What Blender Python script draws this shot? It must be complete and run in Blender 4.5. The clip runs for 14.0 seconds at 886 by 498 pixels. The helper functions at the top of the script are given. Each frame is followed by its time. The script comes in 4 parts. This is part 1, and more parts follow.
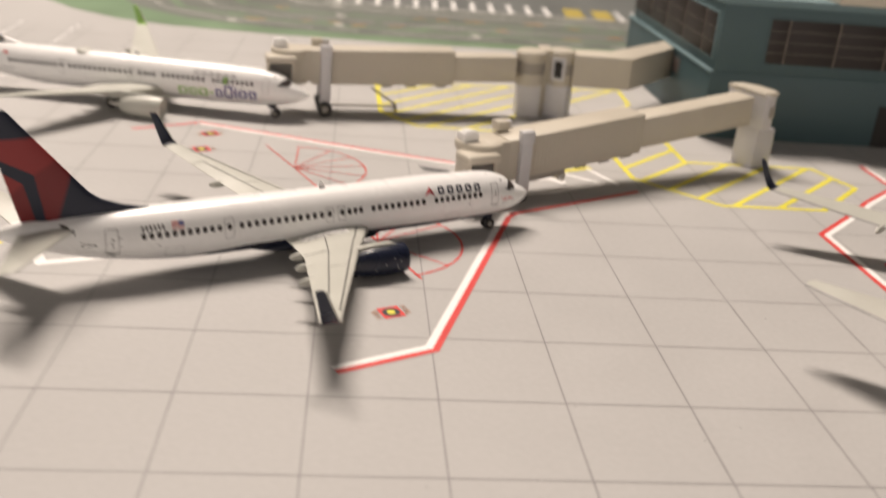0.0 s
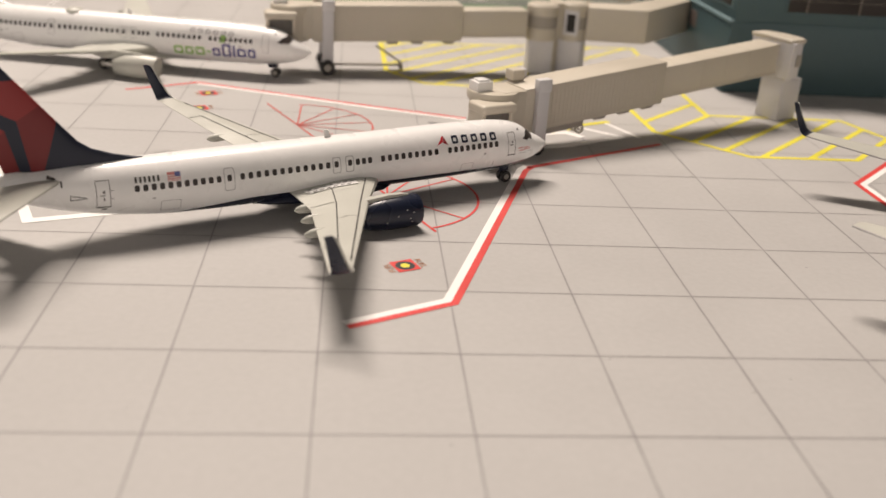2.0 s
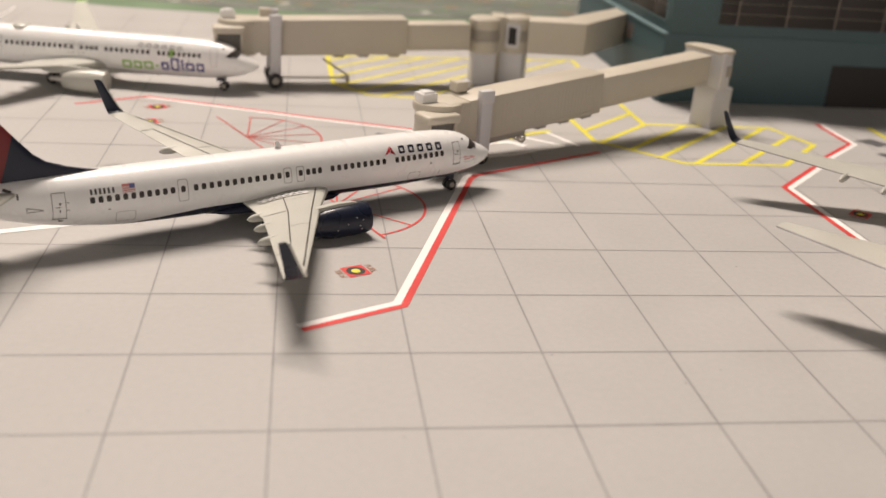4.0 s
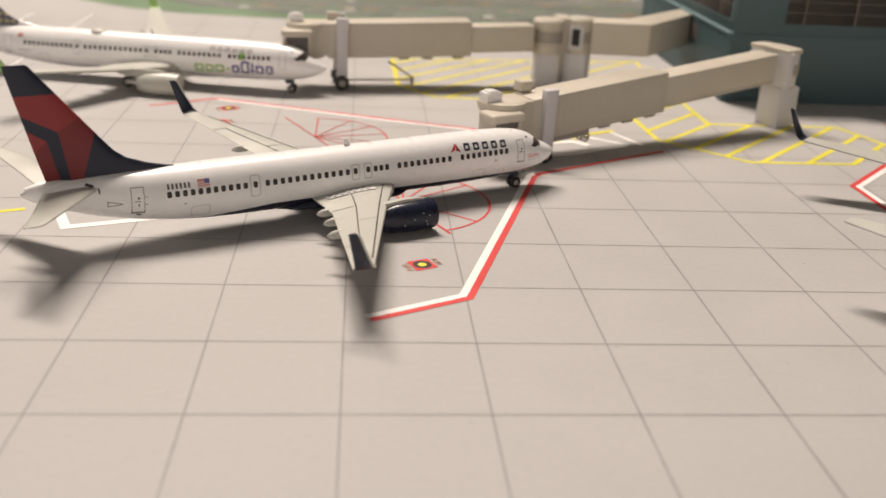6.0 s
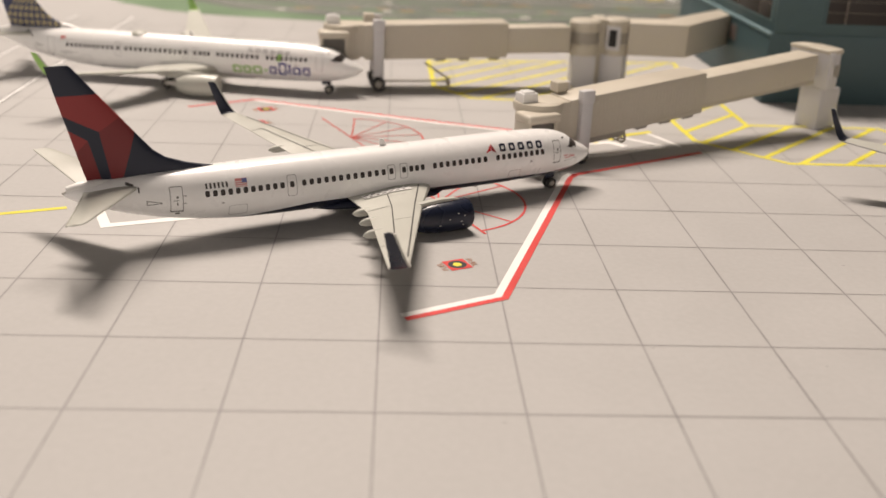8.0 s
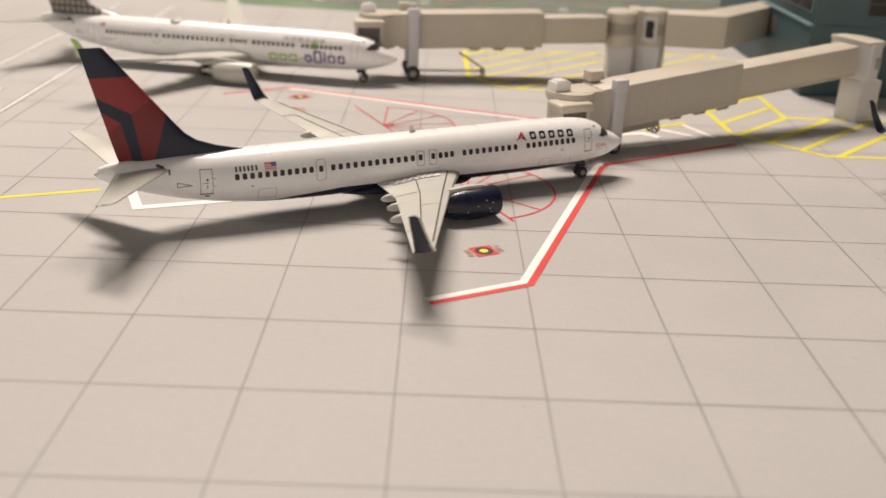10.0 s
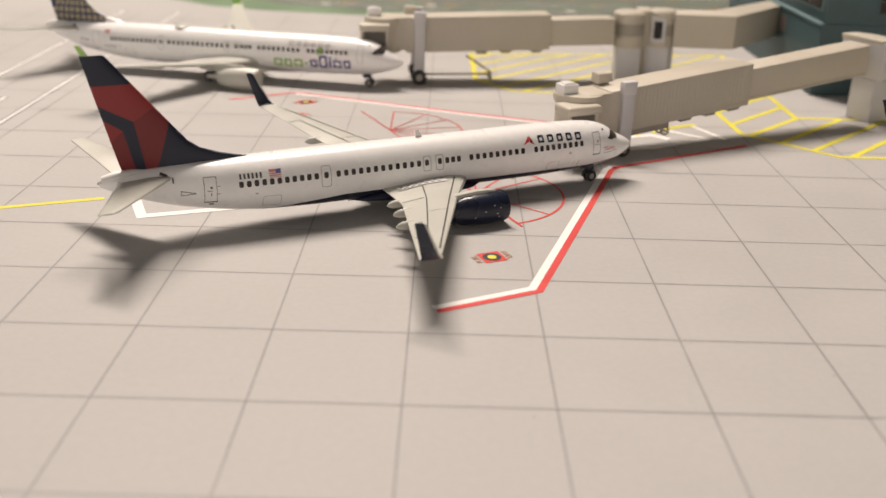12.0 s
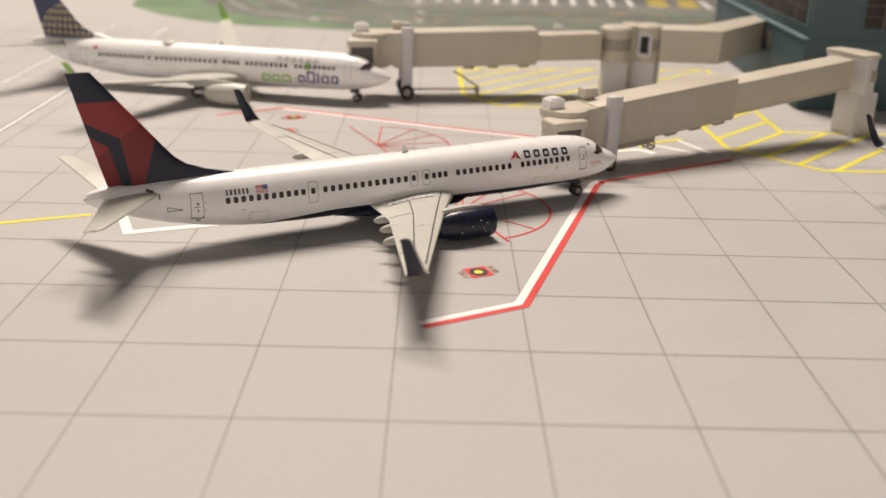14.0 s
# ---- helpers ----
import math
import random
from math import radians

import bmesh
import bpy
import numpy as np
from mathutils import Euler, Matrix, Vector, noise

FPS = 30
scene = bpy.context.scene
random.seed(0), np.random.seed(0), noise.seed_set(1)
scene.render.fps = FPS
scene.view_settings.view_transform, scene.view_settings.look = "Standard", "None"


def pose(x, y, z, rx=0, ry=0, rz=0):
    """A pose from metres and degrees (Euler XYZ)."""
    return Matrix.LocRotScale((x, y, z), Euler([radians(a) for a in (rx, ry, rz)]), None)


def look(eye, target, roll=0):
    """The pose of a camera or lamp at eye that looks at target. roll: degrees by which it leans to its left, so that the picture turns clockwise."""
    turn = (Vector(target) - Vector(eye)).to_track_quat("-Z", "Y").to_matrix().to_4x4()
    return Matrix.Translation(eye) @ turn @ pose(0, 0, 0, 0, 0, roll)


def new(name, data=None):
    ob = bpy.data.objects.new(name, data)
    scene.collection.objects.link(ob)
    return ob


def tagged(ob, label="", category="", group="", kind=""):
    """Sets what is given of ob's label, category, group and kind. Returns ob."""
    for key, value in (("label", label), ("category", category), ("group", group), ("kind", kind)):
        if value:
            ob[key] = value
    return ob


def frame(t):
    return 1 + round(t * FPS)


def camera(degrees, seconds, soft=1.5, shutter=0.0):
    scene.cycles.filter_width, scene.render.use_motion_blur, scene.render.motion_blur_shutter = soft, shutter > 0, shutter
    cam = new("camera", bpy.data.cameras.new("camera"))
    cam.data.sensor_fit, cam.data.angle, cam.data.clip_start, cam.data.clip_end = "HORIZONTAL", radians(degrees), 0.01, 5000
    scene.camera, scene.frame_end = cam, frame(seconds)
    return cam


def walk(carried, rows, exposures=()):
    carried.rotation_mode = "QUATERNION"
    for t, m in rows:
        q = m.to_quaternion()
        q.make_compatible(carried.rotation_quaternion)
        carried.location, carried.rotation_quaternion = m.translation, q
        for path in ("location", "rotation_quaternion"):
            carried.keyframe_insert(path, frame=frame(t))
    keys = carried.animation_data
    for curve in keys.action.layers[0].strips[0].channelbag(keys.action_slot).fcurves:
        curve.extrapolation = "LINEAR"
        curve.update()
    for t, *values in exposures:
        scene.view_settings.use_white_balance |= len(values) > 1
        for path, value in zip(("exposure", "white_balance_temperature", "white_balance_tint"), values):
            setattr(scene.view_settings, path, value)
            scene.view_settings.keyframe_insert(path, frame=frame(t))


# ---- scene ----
cam = camera(48.8, 14.0, shutter=0.5)
# seconds, eye in metres, yaw, pitch and roll in degrees
ROWS = [
    (0, -0.01430, -0.14194, 0.07554, -6.068, -22.640, 4.874),
    (0.2, -0.01163, -0.13540, 0.06858, -6.613, -23.360, 4.858),
    (0.3, -0.01118, -0.13436, 0.06814, -6.911, -23.841, 4.560),
    (0.4, -0.01073, -0.13363, 0.06839, -6.742, -24.207, 4.225),
    (0.5, -0.01109, -0.13236, 0.06817, -6.938, -24.480, 4.227),
    (1, -0.01107, -0.13218, 0.06655, -7.212, -24.876, 4.456),
    (1.5, -0.01396, -0.13400, 0.06668, -6.375, -23.800, 4.123),
    (2, -0.01515, -0.13301, 0.06521, -5.939, -23.516, 3.832),
    (2.5, -0.01486, -0.13171, 0.06438, -5.859, -23.959, 3.566),
    (3, -0.01523, -0.13183, 0.06436, -6.856, -23.902, 3.887),
    (3.2, -0.01542, -0.13319, 0.06521, -8.455, -23.650, 4.427),
    (5.3, -0.01682, -0.14348, 0.06745, -9.330, -21.602, 3.995),
    (5.5, -0.01705, -0.14268, 0.06643, -7.845, -21.703, 3.664),
    (6, -0.01715, -0.14262, 0.06581, -5.373, -22.436, 2.969),
    (6.5, -0.01711, -0.14313, 0.06574, -4.022, -22.543, 2.611),
    (7, -0.01720, -0.14239, 0.06554, -3.110, -22.597, 2.299),
    (9.3, -0.01677, -0.14361, 0.06535, -3.210, -22.063, 2.568),
    (9.5, -0.01609, -0.14347, 0.06504, -2.374, -22.467, 2.534),
    (10, -0.01500, -0.14343, 0.06400, -0.667, -22.747, 2.361),
    (10.5, -0.01483, -0.14309, 0.06371, 0.062, -22.649, 2.094),
    (11, -0.01462, -0.14226, 0.06326, 0.159, -22.933, 2.035),
    (11.5, -0.01442, -0.14254, 0.06412, 0.214, -22.729, 1.770),
    (12, -0.01467, -0.14099, 0.06368, -0.067, -22.608, 1.597),
    (12.5, -0.01395, -0.14139, 0.06418, -0.361, -22.476, 1.497),
    (13, -0.01428, -0.14063, 0.06350, -0.617, -22.274, 1.619),
    (13.5, -0.01425, -0.14107, 0.06397, -0.755, -21.929, 1.615),
    (14, -0.01398, -0.14120, 0.06412, -0.628, -21.810, 1.587),
]


def aimed(x, y, z, yaw, pitch, roll):
    yaw, pitch = radians(yaw), radians(pitch)
    way = Vector((-math.sin(yaw) * math.cos(pitch), math.cos(yaw) * math.cos(pitch), math.sin(pitch)))
    return look((x, y, z), Vector((x, y, z)) + way, roll)


cam.data.dof.use_dof, cam.data.dof.focus_distance, cam.data.dof.aperture_fstop = True, 0.176, 22.0
walk(cam, [(t, aimed(*row)) for t, *row in ROWS])

# ---- light: one long warm lamp above the far left of the table, and the dim room round it ----
world = bpy.data.worlds.new("room")
world.use_nodes = True
tree = world.node_tree
# the unseen room is brightened on the viewer's side, as fill for side faces
where, parts_ = tree.nodes.new("ShaderNodeTexCoord"), tree.nodes.new("ShaderNodeSeparateXYZ")
reach = tree.nodes.new("ShaderNodeMapRange")
reach.interpolation_type = "SMOOTHSTEP"
for socket, value in zip(reach.inputs[1:5], (-1.1, 0.1, 1.08, 0.08)):
    socket.default_value = value
tree.links.new(where.outputs["Generated"], parts_.inputs[0])
lean = tree.nodes.new("ShaderNodeMath")
lean.operation = "MULTIPLY_ADD"
lean.inputs[1].default_value = 0.68
tree.links.new(parts_.outputs["X"], lean.inputs[0])
tree.links.new(parts_.outputs["Y"], lean.inputs[2])
tree.links.new(lean.outputs[0], reach.inputs[0])
# and this fill is kept at eye level and dimmed upwards, off the mat
fade, both = tree.nodes.new("ShaderNodeMapRange"), tree.nodes.new("ShaderNodeMath")
fade.interpolation_type, both.operation = "SMOOTHSTEP", "MULTIPLY"
for socket, value in zip(fade.inputs[1:5], (0.05, 0.75, 1.0, 0.22)):
    socket.default_value = value
tree.links.new(parts_.outputs["Z"], fade.inputs[0])
tree.links.new(reach.outputs[0], both.inputs[0])
tree.links.new(fade.outputs[0], both.inputs[1])
tree.links.new(both.outputs[0], tree.nodes["Background"].inputs[1])
tree.nodes["Background"].inputs[0].default_value = (1.0, 0.88, 0.79, 1)
scene.world = world
lamp = bpy.data.lights.new("table_lamp", "AREA")
lamp.shape, lamp.size, lamp.size_y, lamp.energy, lamp.color = "RECTANGLE", 0.74, 0.15, 36.5, (1.0, 0.862, 0.757)
new("table_lamp", lamp).matrix_world = look((-0.22, 0.68, 1.20), (-0.80, -0.55, 0.0))
scene.view_settings.exposure = 0.0

# ---- materials ----
MM = 0.001


class Nodes:
    """Short ways to wire a node material."""

    def __init__(self, name, rough=0.5, metal=0.0, coat=0.0):
        self.mat = bpy.data.materials.new(name)
        self.mat.use_nodes = True
        self.tree = self.mat.node_tree
        self.bsdf = self.tree.nodes["Principled BSDF"]
        self.bsdf.inputs["Roughness"].default_value = rough
        self.bsdf.inputs["Metallic"].default_value = metal
        self.bsdf.inputs["Coat Weight"].default_value = coat

    def node(self, kind, **props):
        n = self.tree.nodes.new(kind)
        for k, v in props.items():
            setattr(n, k, v)
        return n

    def link(self, a, b):
        self.tree.links.new(a, b)

    def put(self, value, socket):
        if hasattr(value, "links"):
            self.link(value, socket)
        else:
            socket.default_value = value

    def math(self, op, a, b=0.0, c=0.0):
        n = self.node("ShaderNodeMath", operation=op)
        for v, s in zip((a, b, c), n.inputs):
            self.put(v, s)
        return n.outputs[0]

    def mix(self, f, a, b):
        n = self.node("ShaderNodeMix", data_type="RGBA")
        self.put(f, n.inputs[0])
        for v, s in ((a, n.inputs[6]), (b, n.inputs[7])):
            self.put((*v, 1) if isinstance(v, tuple) else v, s)
        return n.outputs[2]

    def place(self):
        return self.node("ShaderNodeTexCoord").outputs["Object"]

    def axes(self):
        n = self.node("ShaderNodeSeparateXYZ")
        self.link(self.place(), n.inputs[0])
        return [self.math("MULTIPLY", o, 1000.0) for o in n.outputs]

    def noise(self, scale, detail=4.0, vector=None):
        n = self.node("ShaderNodeTexNoise")
        n.inputs["Scale"].default_value, n.inputs["Detail"].default_value = scale, detail
        self.link(vector or self.place(), n.inputs["Vector"])
        return n.outputs["Fac"]

    def spread(self, fac, lo, hi, a, b):
        n = self.node("ShaderNodeMapRange")
        for v, s in zip((fac, lo, hi, a, b), n.inputs):
            self.put(v, s)
        return n.outputs[0]

    def colour(self, c):
        self.put((*c, 1) if isinstance(c, tuple) else c, self.bsdf.inputs["Base Color"])
        return self

    def bump(self, height, strength=0.2, distance=0.0001):
        n = self.node("ShaderNodeBump")
        n.inputs["Strength"].default_value, n.inputs["Distance"].default_value = strength, distance
        self.link(height, n.inputs["Height"])
        self.link(n.outputs[0], self.bsdf.inputs["Normal"])
        return self

    def done(self):
        return self.mat


def shades(name, base, rough=0.5, amount=0.12, scale=90.0, fine=1500.0, bump=0.15, metal=0.0, coat=0.0, depth=0.00005):
    """A painted or moulded surface: blotches at two scales, a fine grain in the relief and in the gloss."""
    n = Nodes(name, rough, metal, coat)
    big, small = n.noise(scale), n.noise(fine, 3.0)
    dark = tuple(v * (1 - amount) for v in base)
    light = tuple(min(0.9, v * (1 + amount)) for v in base)
    both = n.math("ADD", n.math("MULTIPLY", big, 0.6), n.math("MULTIPLY", small, 0.4))
    n.colour(n.mix(n.spread(both, 0.3, 0.7, 0.0, 1.0), dark, light))
    n.link(n.spread(big, 0.3, 0.7, max(0.05, rough - 0.07), rough + 0.07), n.bsdf.inputs["Roughness"])
    return n.bump(small, bump, depth).done()


def fuselage_paint(name, top, belly, line):
    """Two colours, parted along a line of (x, z) in millimetres."""
    n = Nodes(name, 0.28, 0.0, 0.45)
    x, y, z = n.axes()
    ramp = n.node("ShaderNodeValToRGB")
    while len(ramp.color_ramp.elements) < len(line):
        ramp.color_ramp.elements.new(0.5)
    for e, (px, pz) in zip(ramp.color_ramp.elements, line):
        e.position, e.color = (px + 110) / 110, (pz / 20, pz / 20, pz / 20, 1)
    n.link(n.math("DIVIDE", n.math("ADD", x, 110.0), 110.0), ramp.inputs[0])
    edge = n.math("MULTIPLY", ramp.outputs[0], 20.0)
    under = n.math("LESS_THAN", z, edge)
    grime = n.noise(220.0)
    small = n.noise(2600.0, 2.0)
    white = n.mix(n.spread(grime, 0.35, 0.7, 0.0, 1.0), top, tuple(v * 0.93 for v in top))
    n.colour(n.mix(under, white, belly))
    n.link(n.spread(grime, 0.3, 0.7, 0.24, 0.36), n.bsdf.inputs["Roughness"])
    return n.bump(small, 0.06, 0.00003).done()


def band(n, x, z, ax, az, c):
    """1 where ax*x + az*z > c."""
    return n.math("GREATER_THAN", n.math("ADD", n.math("MULTIPLY", x, ax), n.math("MULTIPLY", z, az)), c)


def side_of(n, x, z, p, q):
    """1 on the left of the line from p to q, seen from the starboard side with x ahead and z up."""
    (x0, z0), (x1, z1) = p, q
    return band(n, x, z, -(z1 - z0), x1 - x0, -(z1 - z0) * x0 + (x1 - x0) * z0)


def inside(n, x, z, corners):
    """1 inside a convex outline whose corners run anticlockwise."""
    out = None
    for p, q in zip(corners, corners[1:] + corners[:1]):
        one = side_of(n, x, z, p, q)
        out = one if out is None else n.math("MULTIPLY", out, one)
    return out


NAVY, RED, DEEP_RED = (0.012, 0.016, 0.034), (0.26, 0.026, 0.027), (0.175, 0.018, 0.020)


def widget_fin_paint():
    n = Nodes("navy_and_red_fin_paint", 0.42, 0.0, 0.0)
    x, y, z = n.axes()
    c = NAVY
    for shape, paint in (
        ([(-107, 26.7), (-107, 25.2), (-98.7, 20.6), (-94.2, 23.45), (-96.9, 26.8)], RED),
        ([(-98.7, 20.6), (-97.1, 11.0), (-95.9, 11.0), (-92.9, 20.6), (-94.2, 23.45)], DEEP_RED),
        ([(-107, 23.6), (-107, 11.0), (-98.6, 11.0), (-100.5, 19.2)], DEEP_RED),
        ([(-107, 23.6), (-107, 18.8), (-102.4, 17.4), (-100.5, 19.2)], RED),
    ):
        c = n.mix(inside(n, x, z, shape), c, paint)
    small = n.noise(1500.0, 2.0)
    n.colour(c)
    return n.bump(small, 0.08, 0.00004).done()


def globe_fin_paint():
    n = Nodes("navy_fin_paint_with_gold_globe", 0.35, 0.0, 0.2)
    x, y, z = n.axes()
    dx, dz = n.math("SUBTRACT", x, -92.4), n.math("SUBTRACT", z, 12.4)
    rad = n.math("SQRT", n.math("ADD", n.math("MULTIPLY", dx, dx), n.math("MULTIPLY", dz, dz)))
    ball = n.math("LESS_THAN", rad, 9.9)
    u = n.math("DIVIDE", dx, n.math("SQRT", n.math("MAXIMUM", n.math("SUBTRACT", 98.0, n.math("MULTIPLY", dz, dz)), 1.0)))
    across = n.math("LESS_THAN", n.math("FRACT", n.math("MULTIPLY", n.math("ADD", u, 3.0), 5.5)), 0.7)
    along = n.math("LESS_THAN", n.math("FRACT", n.math("MULTIPLY", n.math("ADD", dz, 30.0), 0.52)), 0.7)
    lines = n.math("MULTIPLY", n.math("MULTIPLY", across, along), ball)
    paint = n.mix(lines, (0.02, 0.03, 0.09), (0.33, 0.28, 0.16))
    n.colour(n.mix(band(n, x, z, 1.0, -0.35, -90.6), paint, (0.78, 0.77, 0.76)))
    return n.done()


def mat_print():
    """Pale grey printed vinyl with faint stains."""
    n = Nodes("grey_printed_vinyl", 0.6)
    n.bsdf.inputs["Specular IOR Level"].default_value = 0.2
    big, mid, small = n.noise(7.0), n.noise(60.0), n.noise(900.0, 2.0)
    f = n.math("ADD", n.math("MULTIPLY", big, 0.5), n.math("ADD", n.math("MULTIPLY", mid, 0.25), n.math("MULTIPLY", small, 0.25)))
    n.colour(n.mix(n.spread(f, 0.35, 0.65, 0.0, 1.0), (0.392, 0.383, 0.372), (0.449, 0.44, 0.429)))
    n.link(n.spread(mid, 0.3, 0.7, 0.55, 0.68), n.bsdf.inputs["Roughness"])
    return n.bump(small, 0.12, 0.00005).done()


M = {
    "mat": mat_print(),
    "joint": shades("grey_ink", (0.26, 0.25, 0.246), 0.55, 0.2, 120),
    "white_ink": shades("white_ink", (0.80, 0.79, 0.77), 0.5, 0.05),
    "red_ink": shades("red_ink", (0.60, 0.042, 0.037), 0.5, 0.1),
    "faded_red_ink": shades("faded_red_ink", (0.50, 0.10, 0.085), 0.5, 0.25, 90),
    "rust_ink": shades("rust_ink", (0.36, 0.14, 0.05), 0.5, 0.1),
    "yellow_ink": shades("yellow_ink", (0.70, 0.63, 0.05), 0.5, 0.1),
    "ochre_ink": shades("ochre_ink", (0.42, 0.33, 0.07), 0.5, 0.2, 60),
    "black_ink": shades("black_ink", (0.02, 0.02, 0.02), 0.5, 0.2),
    "dark_ink": shades("dark_grey_ink", (0.10, 0.10, 0.105), 0.55, 0.2, 60),
    "orange_ink": shades("orange_ink", (0.336, 0.192, 0.080), 0.5, 0.3, 80),
    "green_ink": shades("green_ink", (0.140, 0.215, 0.122), 0.55, 0.2, 50),
    "road_ink": shades("road_grey_ink", (0.134, 0.144, 0.125), 0.55, 0.25, 40),
    "lot_ink": shades("parking_grey_ink", (0.132, 0.139, 0.132), 0.55, 0.15, 40),
    "pale_ink": shades("pale_ink", (0.496, 0.480, 0.448), 0.5, 0.1),
    "white_blue": fuselage_paint("white_over_navy_paint", (0.90, 0.895, 0.885), NAVY,
                                 [(-110, 0), (-88, 2.0), (-79, 3.3), (-71.7, 4.2), (-64, 5.05), (-57, 5.1), (-37, 4.75), (-24.5, 4.7), (-12, 4.6), (-5, 5.1), (-2, 5.6)]),
    "white_grey": fuselage_paint("white_over_grey_paint", (0.88, 0.875, 0.865), (0.50, 0.50, 0.50), [(-110, 0), (-80, 3.6), (-40, 4.6), (0, 0.5)]),
    "widget_fin": widget_fin_paint(),
    "globe_fin": globe_fin_paint(),
    "wing_grey": shades("pale_grey_wing_paint", (0.49, 0.49, 0.44), 0.36, 0.06, 150, 2500),
    "white": shades("white_paint", (0.80, 0.79, 0.77), 0.32, 0.04, 150, 2500, coat=0.2),
    "navy": shades("navy_paint", NAVY, 0.3, 0.15, 150, 2500),
    "green": shades("lime_green_paint", (0.28, 0.50, 0.12), 0.35, 0.15, 150),
    "blue": shades("blue_paint", (0.05, 0.05, 0.22), 0.35, 0.1, 150),
    "window": shades("black_window_print", (0.042, 0.034, 0.032), 0.3, 0.2, 150),
    "fine_line": shades("grey_line_print", (0.42, 0.41, 0.41), 0.4, 0.2, 150),
    "door_line": shades("brown_grey_line_print", (0.22, 0.205, 0.20), 0.4, 0.2, 150),
    "dark_line": shades("dark_line_print", (0.07, 0.065, 0.06), 0.4, 0.2, 150),
    "red": shades("red_paint", (0.52, 0.03, 0.04), 0.35, 0.1, 150),
    "logo_deep": shades("deep_red_paint", (0.28, 0.02, 0.03), 0.35, 0.1, 150),
    "flag_blue": shades("faded_blue_print", (0.13, 0.15, 0.33), 0.4, 0.2, 150),
    "pink": shades("faded_red_print", (0.66, 0.25, 0.24), 0.4, 0.2, 150),
    "steel": shades("bare_metal", (0.55, 0.53, 0.50), 0.35, 0.1, 150, metal=0.9),
    "rubber": shades("black_rubber", (0.022, 0.021, 0.021), 0.6, 0.25, 200),
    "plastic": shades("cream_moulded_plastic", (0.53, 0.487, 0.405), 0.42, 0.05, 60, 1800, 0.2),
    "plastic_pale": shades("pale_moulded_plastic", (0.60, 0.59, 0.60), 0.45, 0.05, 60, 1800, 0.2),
    # cream darkened: for grey fittings, and as shade put into undersides and sills
    "plastic_shade": shades("grey_and_shaded_plastic", (0.33, 0.305, 0.265), 0.5, 0.08, 60, 1800, 0.2),
    "recess_shade": shades("recess_shade_grey", (0.13, 0.122, 0.11), 0.6, 0.3, 200),
    "hollow": shades("dark_recess", (0.026, 0.024, 0.023), 0.8, 0.2, 60),
    "teal": shades("teal_grey_plastic", (0.050, 0.090, 0.099), 0.5, 0.08, 25, 1200, 0.25),
    "teal_edge": shades("pale_teal_plastic", (0.125, 0.195, 0.21), 0.5, 0.08, 25, 1200, 0.25),
    "smoke": shades("smoked_window_film", (0.018, 0.012, 0.010), 0.5, 0.35, 30),
    "mullion": shades("brown_mullion", (0.20, 0.17, 0.14), 0.45, 0.15, 60),
    "poster": shades("brown_poster_print", (0.15, 0.12, 0.11), 0.5, 0.2, 200),
}


# ---- mesh helpers, in millimetres ----
def part(name, bm, mat, parent=None, label="", sharp=35):
    for v in bm.verts:
        v.co *= MM
    bmesh.ops.recalc_face_normals(bm, faces=bm.faces)
    for f in bm.faces:
        f.smooth = True
    me = bpy.data.meshes.new(name)
    bm.to_mesh(me)
    bm.free()
    me.materials.append(M[mat])
    me.set_sharp_from_angle(angle=radians(sharp))
    ob = new(name, me)
    ob.parent = parent
    if label:
        ob["label"] = label
    return ob


def thing(name, x=0.0, y=0.0, z=0.0, turn=0.0, size=1.0):
    ob = new(name)
    ob.empty_display_size = 0.01
    ob.matrix_world = pose(x * MM, y * MM, z * MM, 0, 0, turn) @ Matrix.Scale(size, 4)
    return ob


def loft(rings, bm=None, caps=True, closed=True):
    bm = bm or bmesh.new()
    rows = [[bm.verts.new(p) for p in ring] for ring in rings]
    n = len(rows[0])
    for a, b in zip(rows, rows[1:]):
        for i in range(n if closed else n - 1):
            j = (i + 1) % n
            bm.faces.new((a[i], a[j], b[j], b[i]))
    if caps and closed:
        bm.faces.new(rows[0])
        bm.faces.new(rows[-1][::-1])
    return bm


def box(x0, x1, y0, y1, z0, z1, bevel=0.0, bm=None, steps=2, slope=0.0):
    """A box; slope lifts it along x by that much a millimetre."""
    own = bmesh.new()
    vs = [own.verts.new((x, y, z + slope * x)) for x in (x0, x1) for y in (y0, y1) for z in (z0, z1)]
    for q in ((0, 1, 3, 2), (4, 6, 7, 5), (0, 4, 5, 1), (2, 3, 7, 6), (0, 2, 6, 4), (1, 5, 7, 3)):
        own.faces.new([vs[i] for i in q])
    if bevel:
        bmesh.ops.bevel(own, geom=own.edges[:], offset=bevel, segments=steps, profile=0.5, affect="EDGES")
    if bm is None:
        return own
    me = bpy.data.meshes.new("join")
    own.to_mesh(me)
    own.free()
    bm.from_mesh(me)
    bpy.data.meshes.remove(me)
    return bm


def rod(p, q, r0, r1=None, n=16, bm=None):
    p, q = Vector(p), Vector(q)
    turn = (q - p).to_track_quat("Z", "Y")
    r1 = r0 if r1 is None else r1
    ring = lambda c, r: [c + turn @ Vector((r * math.cos(a), r * math.sin(a), 0)) for a in (2 * math.pi * i / n for i in range(n))]  # noqa: E731
    return loft([ring(p, r0), ring(q, r1)], bm)


